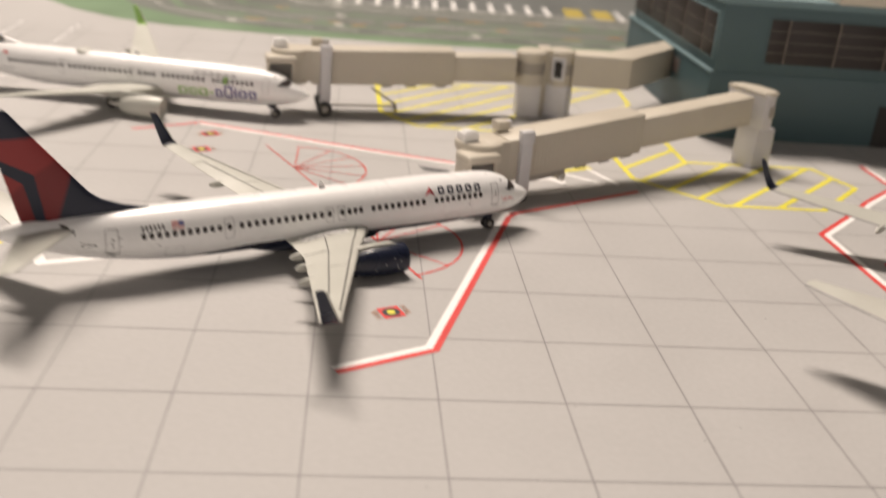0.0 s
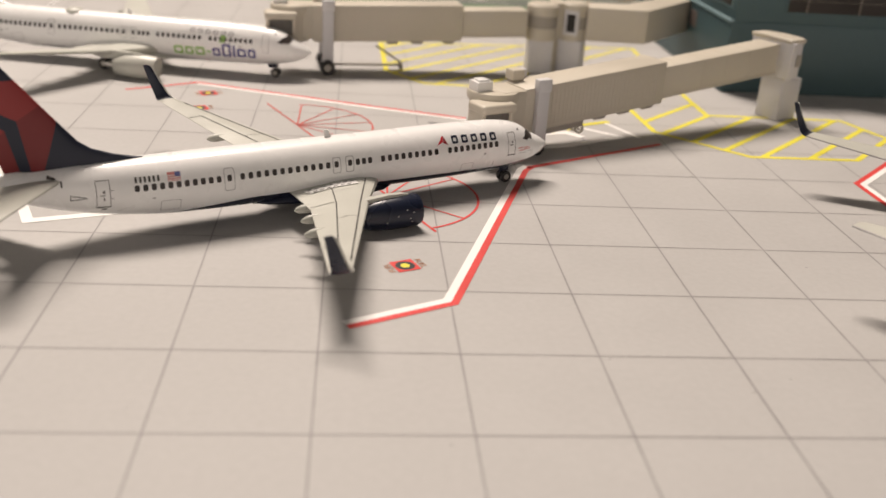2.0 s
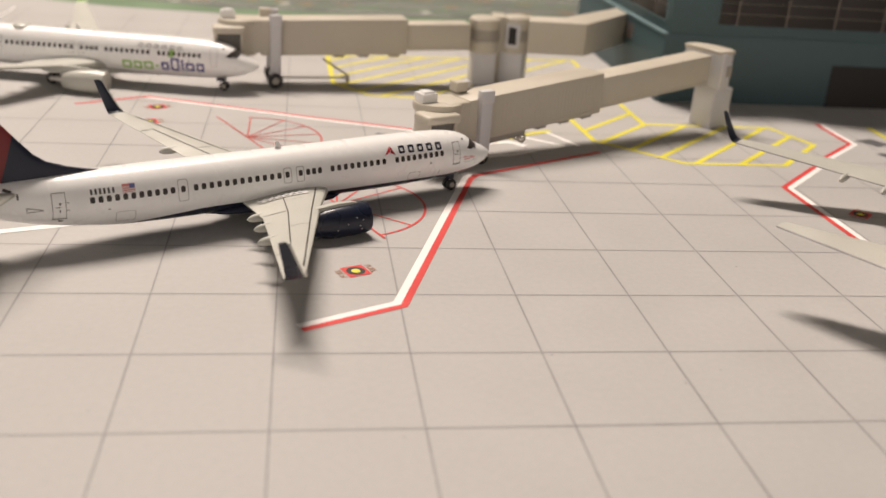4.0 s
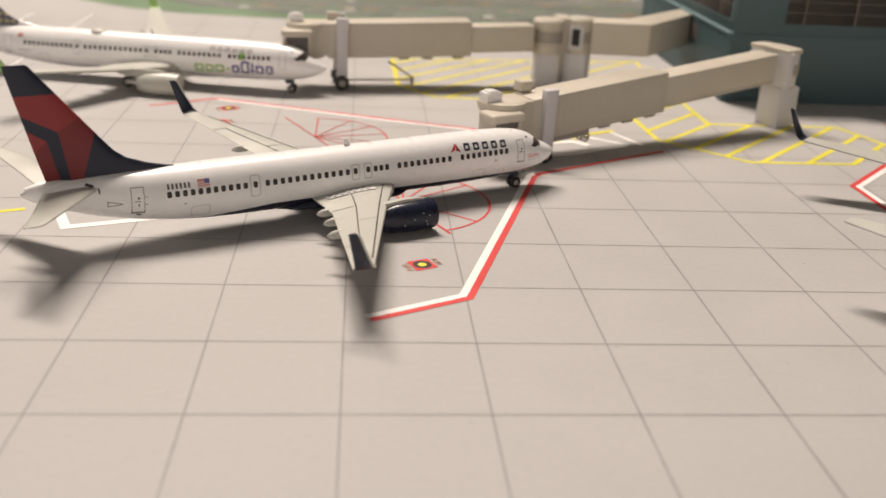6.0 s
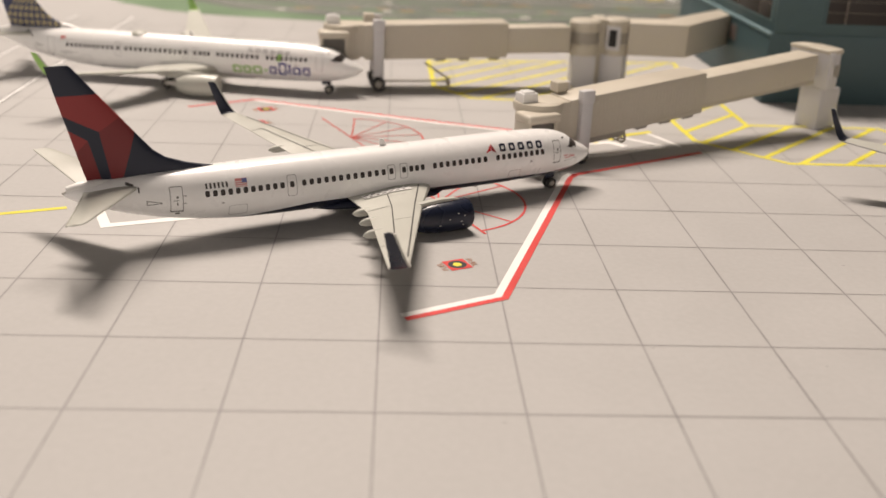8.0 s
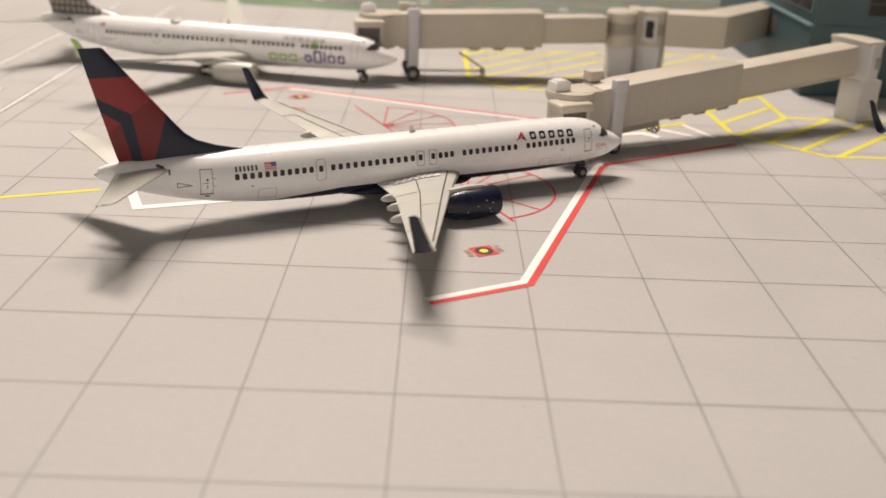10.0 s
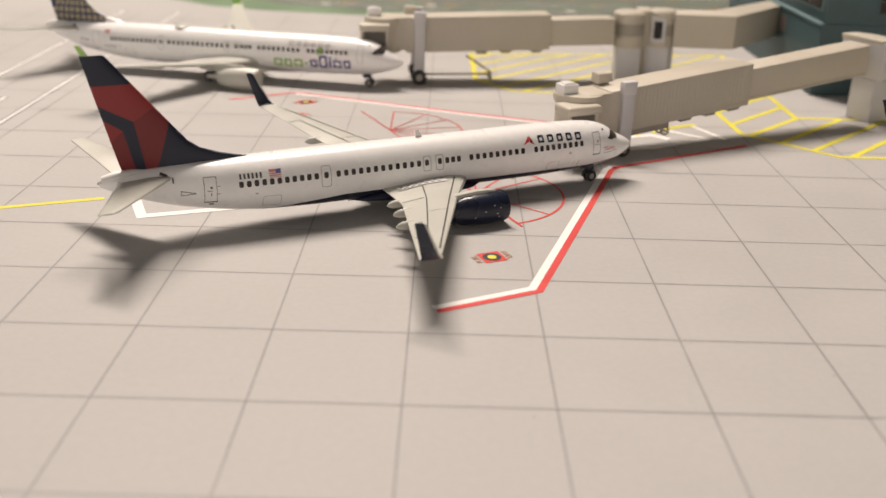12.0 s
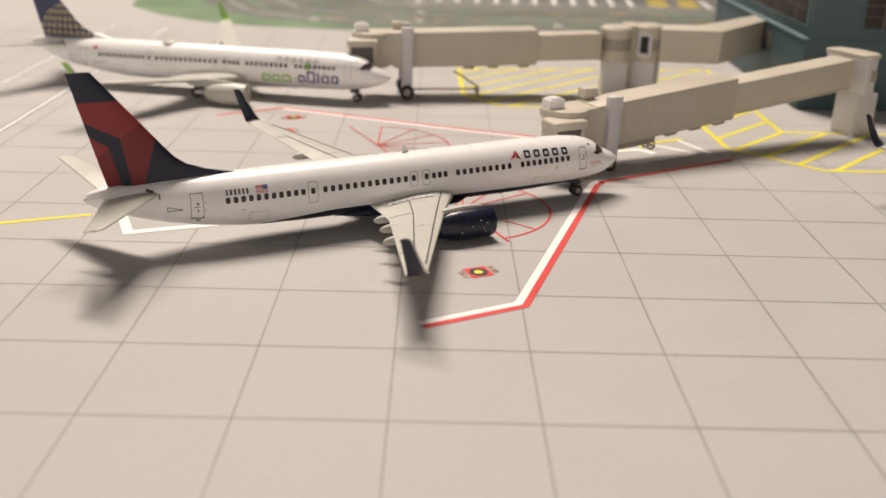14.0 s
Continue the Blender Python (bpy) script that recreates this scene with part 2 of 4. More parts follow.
def turned(profile, centre, n=32, axis="x", bm=None, caps=True):
    """A lathe form: profile of (along, radius)."""
    rings = []
    for s, r in profile:
        ring = []
        for i in range(n):
            a = 2 * math.pi * i / n
            c, d = r * math.cos(a), r * math.sin(a)
            off = {"x": (s, c, d), "y": (c, s, d), "z": (c, d, s)}[axis]
            ring.append(Vector(centre) + Vector(off))
        rings.append(ring)
    return loft(rings, bm, caps)


def prism(corners, z0, z1, bm=None, bevel=0.0):
    own = bmesh.new()
    low, high = [own.verts.new((x, y, z0)) for x, y in corners], [own.verts.new((x, y, z1)) for x, y in corners]
    own.faces.new(low[::-1])
    own.faces.new(high)
    for i in range(len(corners)):
        j = (i + 1) % len(corners)
        own.faces.new((low[i], low[j], high[j], high[i]))
    if bevel:
        bmesh.ops.bevel(own, geom=own.edges[:], offset=bevel, segments=2, profile=0.5, affect="EDGES")
    if bm is None:
        return own
    me = bpy.data.meshes.new("join")
    own.to_mesh(me)
    own.free()
    bm.from_mesh(me)
    bpy.data.meshes.remove(me)
    return bm


def ribbon(points, width, z, shift=0.0, bm=None):
    """A printed line with mitred corners; shift moves it to its left."""
    bm = bm or bmesh.new()
    pts = [Vector(p) for p in points]
    left, right = [], []
    for i, p in enumerate(pts):
        a = (p - pts[i - 1]).normalized() if i else None
        b = (pts[i + 1] - p).normalized() if i + 1 < len(pts) else None
        d = (a + b).normalized() if a and b else (a or b)
        nrm = Vector((-d.y, d.x))
        k = 1 / max(0.4, d.dot(b or a))
        left.append(bm.verts.new((*(p + nrm * k * (shift + width / 2)), z)))
        right.append(bm.verts.new((*(p + nrm * k * (shift - width / 2)), z)))
    for i in range(len(pts) - 1):
        bm.faces.new((right[i], right[i + 1], left[i + 1], left[i]))
    return bm


def flat(corners, z, bm=None):
    bm = bm or bmesh.new()
    bm.faces.new([bm.verts.new((x, y, z)) for x, y in corners])
    return bm


def arc(c, r, a0, a1, n=24):
    return [(c[0] + r * math.cos(radians(a0 + (a1 - a0) * i / n)), c[1] + r * math.sin(radians(a0 + (a1 - a0) * i / n))) for i in range(n + 1)]


def smooth_line(xs, ys):
    """A smooth curve through points with rising x."""
    xs, ys = np.array(xs, float), np.array(ys, float)
    slope = np.gradient(ys, xs)

    def at(x):
        i = int(np.clip(np.searchsorted(xs, x) - 1, 0, len(xs) - 2))
        h = xs[i + 1] - xs[i]
        t = (x - xs[i]) / h
        return float((2 * t**3 - 3 * t**2 + 1) * ys[i] + (t**3 - 2 * t**2 + t) * h * slope[i] + (3 * t**2 - 2 * t**3) * ys[i + 1] + (t**3 - t**2) * h * slope[i + 1])

    return at


# ---- the mat ----
mat = tagged(new("ground"), "pale grey printed airport play mat with apron grid lines", "mat", kind="structure")
mat.empty_display_size = 0.01
part("sheet", box(-420, 420, -330, 560, -2.0, 0.0, 0.4), "mat", mat)
PITCH = 19.05
for i in range(-18, 19):
    part("grid_line", ribbon([(i * PITCH, -325), (i * PITCH, 243)], 0.31, 0.03), "joint", mat)
for j in range(-16, 13):
    part("grid_line", ribbon([(-415, j * PITCH), (415, j * PITCH)], 0.28, 0.034), "joint", mat)


def stand_outline(points, white, red, z=0.06):
    """A stand's edge: a white line with a red one along its outer side."""
    part("stand_line", ribbon(points, white, z, white / 2), "white_ink", mat, "white stand line")
    part("stand_line", ribbon(points, red, z + 0.006, -red / 2), "red_ink", mat, "red stand line")


stand_outline([(-15.4, -11.5), (0.1, -3.6), (20.4, 58.2), (22.0, 60.4)], 1.35, 1.2)
part("stand_line", ribbon([(21.4, 59.6), (56.0, 79.8)], 1.2, 0.066), "red_ink", mat, "red stand line")
part("stand_line", ribbon([(-74.6, 36.5), (-69.0, 23.4), (-40.0, 33.8)], 1.9, 0.06), "white_ink", mat, "white stand line")
part("lead_in_line", ribbon([(-260, -44.5), (-94.4, 26.2), (-78.6, 32.2)], 1.35, 0.05), "yellow_ink", mat, "yellow lead-in line")
part("stand_line", ribbon([(-71.5, 109.6), (-55.2, 119.4), (-9.9, 102.7), (12.0, 95.4)], 1.0, 0.066), "red_ink", mat, "red stand line")
part("stand_line", ribbon([(-55.2, 118.2), (-9.9, 101.3), (12.0, 94.0)], 1.5, 0.06), "white_ink", mat, "white stand line")


def wheel_fan(x, y, spokes, ink, thin):
    fan = ribbon([(x - 8.4, y + 17.3), (x, y), (x + 8.0, y - 17.2)], thin, 0.07)
    ribbon(arc((x, y), 17.2, 92, -64, 40), thin, 0.076, bm=fan)
    for a in spokes:
        ribbon([(x, y), (x + 17.2 * math.cos(radians(a)), y + 17.2 * math.sin(radians(a)))], 0.8 * thin, 0.082, bm=fan)
    part("wheel_fan", fan, ink, mat, "thin red fan marking for bridge wheels")


wheel_fan(-27.8, 84.6, (90, 62, 38, 14, -12, -38), "faded_red_ink", 0.48)
wheel_fan(-8.3, 40.5, (90, 62, 38, -38), "red_ink", 0.48)


def words(name, text, size, x, y, z, turn, ink, parent):
    """Flat printed letters in the built-in font."""
    font = bpy.data.curves.new(name, "FONT")
    font.body, font.size, font.align_x, font.align_y = text, size * MM, "CENTER", "CENTER"
    font.resolution_u = 3
    ob = new(name, font)
    ob.matrix_world = pose(x * MM, y * MM, z * MM, 0, 0, turn)
    me = bpy.data.meshes.new_from_object(ob)
    bpy.data.objects.remove(ob)
    bpy.data.curves.remove(font)
    me.materials.clear()
    me.materials.append(M[ink])
    made = new(name, me)
    made.matrix_world = pose(x * MM, y * MM, z * MM, 0, 0, turn)
    made.parent = parent
    return made


def fuel_pit(x, y, turn):
    c, s = math.cos(radians(turn)), math.sin(radians(turn))
    at = lambda u, v: (x + u * c - v * s, y + u * s + v * c)  # noqa: E731
    part("fuel_pit", flat([at(-2.0, -2.0), at(2.0, -2.0), at(2.0, 2.0), at(-2.0, 2.0)], 0.07), "red_ink", mat, "red fuel pit square")
    part("fuel_pit_ring", flat(arc((x, y), 1.6, 0, 360)[:-1], 0.08), "black_ink", mat)
    part("fuel_pit_cap", flat(arc((x, y), 0.78, 0, 360)[:-1], 0.09), "yellow_ink", mat)
    for u, spin in ((-2.75, 90), (2.75, -90)):
        px, py = at(u, 0)
        words("fuel_word", "FUEL", 1.5, px, py, 0.07, turn + spin, "rust_ink", mat)


fuel_pit(-6.3, 8.9, 24)
fuel_pit(-51.3, 109.3, 24)
fuel_pit(-51.5, 95.6, 24)


def clipped(p, d, corners):
    """The stretch of the line p + k d that lies inside an outline."""
    cuts = []
    for (x0, y0), (x1, y1) in zip(corners, corners[1:] + corners[:1]):
        ex, ey = x1 - x0, y1 - y0
        det = d[0] * ey - d[1] * ex
        if abs(det) > 1e-9:
            k = ((x0 - p[0]) * ey - (y0 - p[1]) * ex) / det
            m = ((x0 - p[0]) * d[1] - (y0 - p[1]) * d[0]) / det
            if 0 <= m <= 1:
                cuts.append(k)
    cuts.sort()
    return [((p[0] + a * d[0], p[1] + a * d[1]), (p[0] + b * d[0], p[1] + b * d[1])) for a, b in zip(cuts[::2], cuts[1::2]) if b - a > 1]


def hatched(corners, first, last, step, width=1.45, along=46):
    part("hatch_outline", ribbon(corners + corners[:1], width, 0.05), "yellow_ink", mat, "yellow hatched keep-clear area")
    d = (math.cos(radians(along)), math.sin(radians(along)))
    k = first
    while k <= last:
        for a, b in clipped((k, 80.0), d, corners):
            part("hatch_line", ribbon([a, b], width, 0.056), "yellow_ink", mat)
        k += step


hatched([(56.4, 110.2), (57.4, 90.0), (75.0, 72.6), (100.5, 72.8), (117.4, 91.2), (112.0, 106.6), (76.0, 106.6), (76.0, 130.5)], 39.5, 97, 11.35)
hatched([(-7.0, 179.0), (-6.2, 141.5), (4.0, 128.0), (30.0, 127.0), (62.0, 150.0), (76.0, 168.0), (77.0, 187.0)], -95.5, -25, 11.2)
part("chevron", ribbon([(24.5, 73.0), (27.8, 74.3), (33.7, 76.1), (39.8, 79.9), (47.5, 84.0)], 1.9, 0.06), "white_ink", mat, "white bridge wheel guide line")
part("chevron", ribbon([(27.0, 83.2), (29.9, 85.0), (35.0, 86.4), (38.4, 83.4)], 2.1, 0.064), "white_ink", mat, "white bridge wheel guide line")
part("chevron", ribbon([(37.0, 92.6), (39.8, 90.6), (48.6, 84.2)], 1.3, 0.068), "white_ink", mat, "white bridge wheel guide line")
part("chevron", ribbon([(46.4, 96.4), (52.2, 84.4)], 1.3, 0.071), "white_ink", mat, "white bridge wheel guide line")
part("chevron", ribbon([(38.6, 92.4), (47.8, 97.2)], 1.7, 0.074), "yellow_ink", mat, "yellow guide mark")
for x, y in ((29.8, 86.0), (35.4, 88.6)):
    part("guide_tooth", flat([(x, y), (x + 2.4, y - 0.4), (x + 0.7, y + 3.0)], 0.08), "yellow_ink", mat, "yellow guide mark")
# dark four-cornered patch, flat on the sheet
part("dark_floor_patch", flat([(2.4, 91.2), (9.6, 89.2), (10.8, 85.8), (4.0, 87.6)], 0.07), "dark_ink", mat, "flat dark floor patch")

# the neighbouring stand
stand_outline([(93.6, 22.0), (93.0, 56.2), (109.5, 73.0)][::-1], 1.35, 1.2)
stand_outline([(109.5, 73.0), (115.2, 79.8), (129.2, 92.9), (129.2, 107.3), (129.6, 112.0)][::-1], 1.35, 1.2)
part("dark_floor_patch", flat([(132.0, 96.5), (137.5, 98.5), (140.5, 93.0), (135.5, 91.0)], 0.07), "dark_ink", mat, "flat dark floor patch")
part("dark_floor_patch", flat([(131.0, 84.5), (138.0, 86.0), (140.0, 80.5), (133.5, 79.5)], 0.07), "dark_ink", mat, "flat dark floor patch")
fuel_pit(101.7, 39.9, 45)
part("lead_in_line", ribbon([(143.6, 110.0), (142.4, 93.4), (141.0, 84.0)], 1.6, 0.05), "yellow_ink", mat, "yellow lead-in line")

for x, y, r in ((20.4, -19.8, 0.28), (37.5, -28.0, 0.22), (-3.0, -40.0, 0.2), (44.0, -24.5, 0.2), (-88.0, 4.0, 0.22), (62.0, 12.0, 0.25), (-41.0, -33.0, 0.18)):
    part("stain", flat([(x + r * (1 + 0.3 * math.sin(3 * a)) * math.cos(a), y + 0.7 * r * math.sin(a)) for a in (2 * math.pi * i / 14 for i in range(14))], 0.02), "joint", mat)

# taxiway edge lines
for x, y0, y1 in ((-119.5, 20, 244), (-140.5, 40, 244), (-128.5, 60, 106)):
    part("taxi_line", ribbon([(x, y0), (x, y1)], 1.6, 0.05), "dark_ink", mat)
    part("taxi_line", ribbon([(x, y0), (x, y1)], 0.9, 0.056), "white_ink", mat, "white taxiway line with dark edges")

# the landside: grass, roads and parking
part("grass", flat([(-170, 420), (-150, 300), (-131, 277), (-110, 262), (-88, 254), (-45, 249), (0, 248), (50, 249), (150, 258), (300, 262), (300, 420)], 0.05), "green_ink", mat, "green printed grass")
part("road", flat([(-140, 420), (-124, 322), (-108, 292), (-84, 272), (-45, 262), (20, 259), (150, 266), (300, 270), (300, 420)], 0.06), "road_ink", mat, "grey printed road")
part("verge", ribbon([(-112, 420), (-104, 330), (-90, 298), (-60, 282), (-20, 276), (40, 275), (300, 281)], 3.0, 0.066), "green_ink", mat, "green printed verge")
part("verge", ribbon([(-78, 420), (-78, 345), (-66, 318), (-40, 304), (40, 300), (300, 304)], 2.6, 0.066), "green_ink", mat, "green printed verge")
part("road_edge", ribbon([(-126, 420), (-112, 326), (-98, 296), (-72, 277), (-30, 269), (40, 267), (300, 274)], 0.9, 0.07), "pale_ink", mat)
part("road_edge", ribbon([(-96, 420), (-92, 338), (-78, 308), (-50, 293), (40, 288), (300, 292)], 0.9, 0.07), "pale_ink", mat)
part("kerb", ribbon([(-50, 420), (-52, 350), (-40, 330), (-20, 324), (40, 321), (300, 322)], 1.6, 0.07), "pale_ink", mat)
rng = random.Random(5)
for k in range(34):
    x, y = -70 + k * 6.2 + rng.uniform(-3, 3), rng.choice((280, 284, 290, 308, 313))
    w = rng.uniform(4, 9)
    part("planting", ribbon([(x, y), (x + w, y + rng.uniform(-1, 1))], rng.uniform(2.0, 4.0), 0.08 + 0.001 * k), "orange_ink" if k % 2 else "green_ink", mat)
for k in range(9):
    x, y = -55 + k * 20 + rng.uniform(-5, 5), rng.choice((262, 268, 299))
    part("road_shadow", ribbon([(x, y), (x + rng.uniform(8, 12), y)], 2.6, 0.11 + 0.001 * k), "dark_ink", mat)
for x, y in ((-26, 322), (-24, 300), (-24, 276), (34, 270), (-68, 272)):
    part("road_mark", flat([(x, y), (x + 4, y), (x + 4, y + 5), (x, y + 5)], 0.13), "pale_ink", mat)
part("car_park", flat([(-30, 338), (300, 336), (300, 440), (-30, 440)], 0.10), "lot_ink", mat, "grey printed car park")
part("car_park_edge", ribbon([(-30, 338), (300, 336)], 3.0, 0.14), "pale_ink", mat, "pale car park kerb line")
for k in range(26):
    x = -24 + k * 9.4
    if 86 < x < 114:
        continue
    part("bay_line", ribbon([(x, 339), (x + 1.5, 366)], 2.0, 0.15), "white_ink", mat)
for x in (88, 103):
    part("taxi_bay", flat([(x, 339), (x + 9.5, 339), (x + 12, 366), (x + 2.5, 366)], 0.15), "ochre_ink", mat, "ochre parking bay")


# ---- airliners ----
CROWN = smooth_line([-105, -103.5, -100, -95, -88, -80, -72, -60, -40, -18, -13, -9, -6.6, -4.6, -2.5, -1, -0.3, 0],
                    [11.0, 11.6, 12.15, 12.5, 12.8, 13.0, 13.1, 13.1, 13.1, 13.1, 12.9, 12.3, 11.4, 10.0, 9.0, 8.1, 7.5, 7.05])
BELLY = smooth_line([-105, -103, -98, -92, -85, -78, -70, -62, -40, -18, -12, -8, -5, -2.5, -1, -0.3, 0],
                    [10.2, 9.0, 7.0, 5.2, 3.85, 3.0, 2.7, 2.65, 2.75, 2.95, 3.2, 3.7, 4.35, 5.25, 6.1, 6.6, 7.0])
HALF = smooth_line([-105, -103, -99, -93, -86, -78, -70, -60, -40, -18, -13, -9, -6.5, -4.5, -2.5, -1, -0.3, 0],
                   [0.3, 1.1, 2.0, 3.05, 3.95, 4.5, 4.7, 4.7, 4.7, 4.7, 4.55, 4.1, 3.6, 3.05, 2.2, 1.3, 0.6, 0.03])


def skin(s, a, off=0.0):
    """A point of the fuselage: s ahead of the nose, a degrees from the crown towards starboard."""
    top, low, w = CROWN(s), BELLY(s), HALF(s)
    return Vector((s, -(w + off) * math.sin(radians(a)), (top + low) / 2 + ((top - low) / 2 + off) * math.cos(radians(a))))


def angle_at(s, z):
    top, low = CROWN(s), BELLY(s)
    return math.degrees(math.acos(max(-1, min(1, (z - (top + low) / 2) / ((top - low) / 2)))))


def decal(corners, side=1, off=0.035, nu=2, nv=3, bm=None, by_height=True):
    """A thin print on the skin. Corners: (s, z) or (s, angle), in turn round it."""
    bm = bm or bmesh.new()
    (s0, q0), (s1, q1), (s2, q2), (s3, q3) = corners
    grid = []
    for i in range(nu + 1):
        u = i / nu
        row = []
        for j in range(nv + 1):
            v = j / nv
            s = (s0 * (1 - u) + s1 * u) * (1 - v) + (s3 * (1 - u) + s2 * u) * v
            q = (q0 * (1 - u) + q1 * u) * (1 - v) + (q3 * (1 - u) + q2 * u) * v
            row.append(bm.verts.new(skin(s, side * (angle_at(s, q) if by_height else q), off)))
        grid.append(row)
    for i in range(nu):
        for j in range(nv):
            bm.faces.new((grid[i][j], grid[i + 1][j], grid[i + 1][j + 1], grid[i][j + 1]))
    return bm


def oblong(s, z, w, h, side=1, lean=0.0, bm=None, off=0.035, nu=2, nv=3):
    return decal([(s - w / 2, z - h / 2), (s + w / 2, z - h / 2), (s + w / 2 + lean, z + h / 2), (s - w / 2 + lean, z + h / 2)], side, off, nu, nv, bm)


def pill(s, z, w, h, side=1, off=0.035, n=12):
    """A small print with round corners."""
    bm = bmesh.new()
    rim = []
    for i in range(n):
        c, d = math.cos(2 * math.pi * (i + 0.5) / n), math.sin(2 * math.pi * (i + 0.5) / n)
        u = math.copysign(abs(c) ** 0.5, c) * w / 2
        v = math.copysign(abs(d) ** 0.5, d) * h / 2
        rim.append(bm.verts.new(skin(s + u, side * angle_at(s + u, z + v), off)))
    mid = bm.verts.new(skin(s, side * angle_at(s, z), off))
    for i in range(n):
        bm.faces.new((mid, rim[i], rim[(i + 1) % n]))
    return bm


def round_outline(s, z, w, h, side=1, t=0.12, n=24, off=0.035):
    """A thin printed frame with round corners."""
    bm = bmesh.new()
    rims = [[], []]
    for k, grow in enumerate((0.0, t)):
        for i in range(n):
            c, d = math.cos(2 * math.pi * i / n), math.sin(2 * math.pi * i / n)
            u = math.copysign(abs(c) ** 0.3, c) * (w / 2 - grow)
            v = math.copysign(abs(d) ** 0.3, d) * (h / 2 - grow)
            rims[k].append(bm.verts.new(skin(s + u, side * angle_at(s + u, z + v), off)))
    for i in range(n):
        j = (i + 1) % n
        bm.faces.new((rims[0][i], rims[0][j], rims[1][j], rims[1][i]))
    return bm


def outline(s, z, w, h, side=1, t=0.13):
    bm = oblong(s, z + h / 2, w, t, side)
    oblong(s, z - h / 2, w, t, side, bm=bm)
    oblong(s - w / 2, z, t, h, side, bm=bm, nv=16)
    oblong(s + w / 2, z, t, h, side, bm=bm, nv=16)
    return bm


WING = [(0.0, -37.0, -56.6, 4.7, 2.8), (4.6, -40.0, -56.6, 5.15, 2.5), (14.0, -46.3, -57.1, 5.9, 1.35), (28.0, -54.4, -61.7, 7.55, 0.85), (43.0, -63.1, -66.6, 9.3, 0.45)]


def wing_at(y, rise=0.0):
    """Leading edge, trailing edge, height and thickness; rise lifts the tip by that many millimetres."""
    ys = [w[0] for w in WING]
    le, te, z, t = [float(np.interp(y, ys, [w[k] for w in WING])) for k in (1, 2, 3, 4)]
    return le, te, z + rise * y / 43.0, t


FOIL = [(0.0, 0.0), (0.02, 0.28), (0.08, 0.44), (0.25, 0.56), (0.5, 0.5), (0.8, 0.22), (1.0, 0.05), (1.0, -0.05), (0.8, -0.15), (0.5, -0.36), (0.25, -0.42), (0.08, -0.34), (0.02, -0.2)]


def foil_ring(le, te, z, t, y, side):
    return [Vector((le + (te - le) * c, -side * y, z + t * h)) for c, h in FOIL]


def wing_line(pts, side, width=0.22, rise=0.0, off=0.05):
    """A printed line on the wing's upper side through (y, part of the chord)."""
    rings = []
    for y, c in pts:
        le, te, z, t = wing_at(y, rise)
        h = float(np.interp(c, [f[0] for f in FOIL[:7]], [f[1] for f in FOIL[:7]]))
        rings.append(Vector((le + (te - le) * c, -side * y, z + t * h + off)))
    bm = bmesh.new()
    pairs = []
    for i, p in enumerate(rings):
        d = (rings[min(i + 1, len(rings) - 1)] - rings[max(i - 1, 0)]).normalized()
        nrm = Vector((-d.y, d.x, 0)).normalized() * width / 2
        nrm.z = -side * nrm.y * (wing_at(pts[i][0] + 0.5, rise)[2] - wing_at(pts[i][0] - 0.5, rise)[2])
        pairs.append((bm.verts.new(p + nrm), bm.verts.new(p - nrm)))
    for a, b in zip(pairs, pairs[1:]):
        bm.faces.new((a[0], b[0], b[1], a[1]))
    return bm


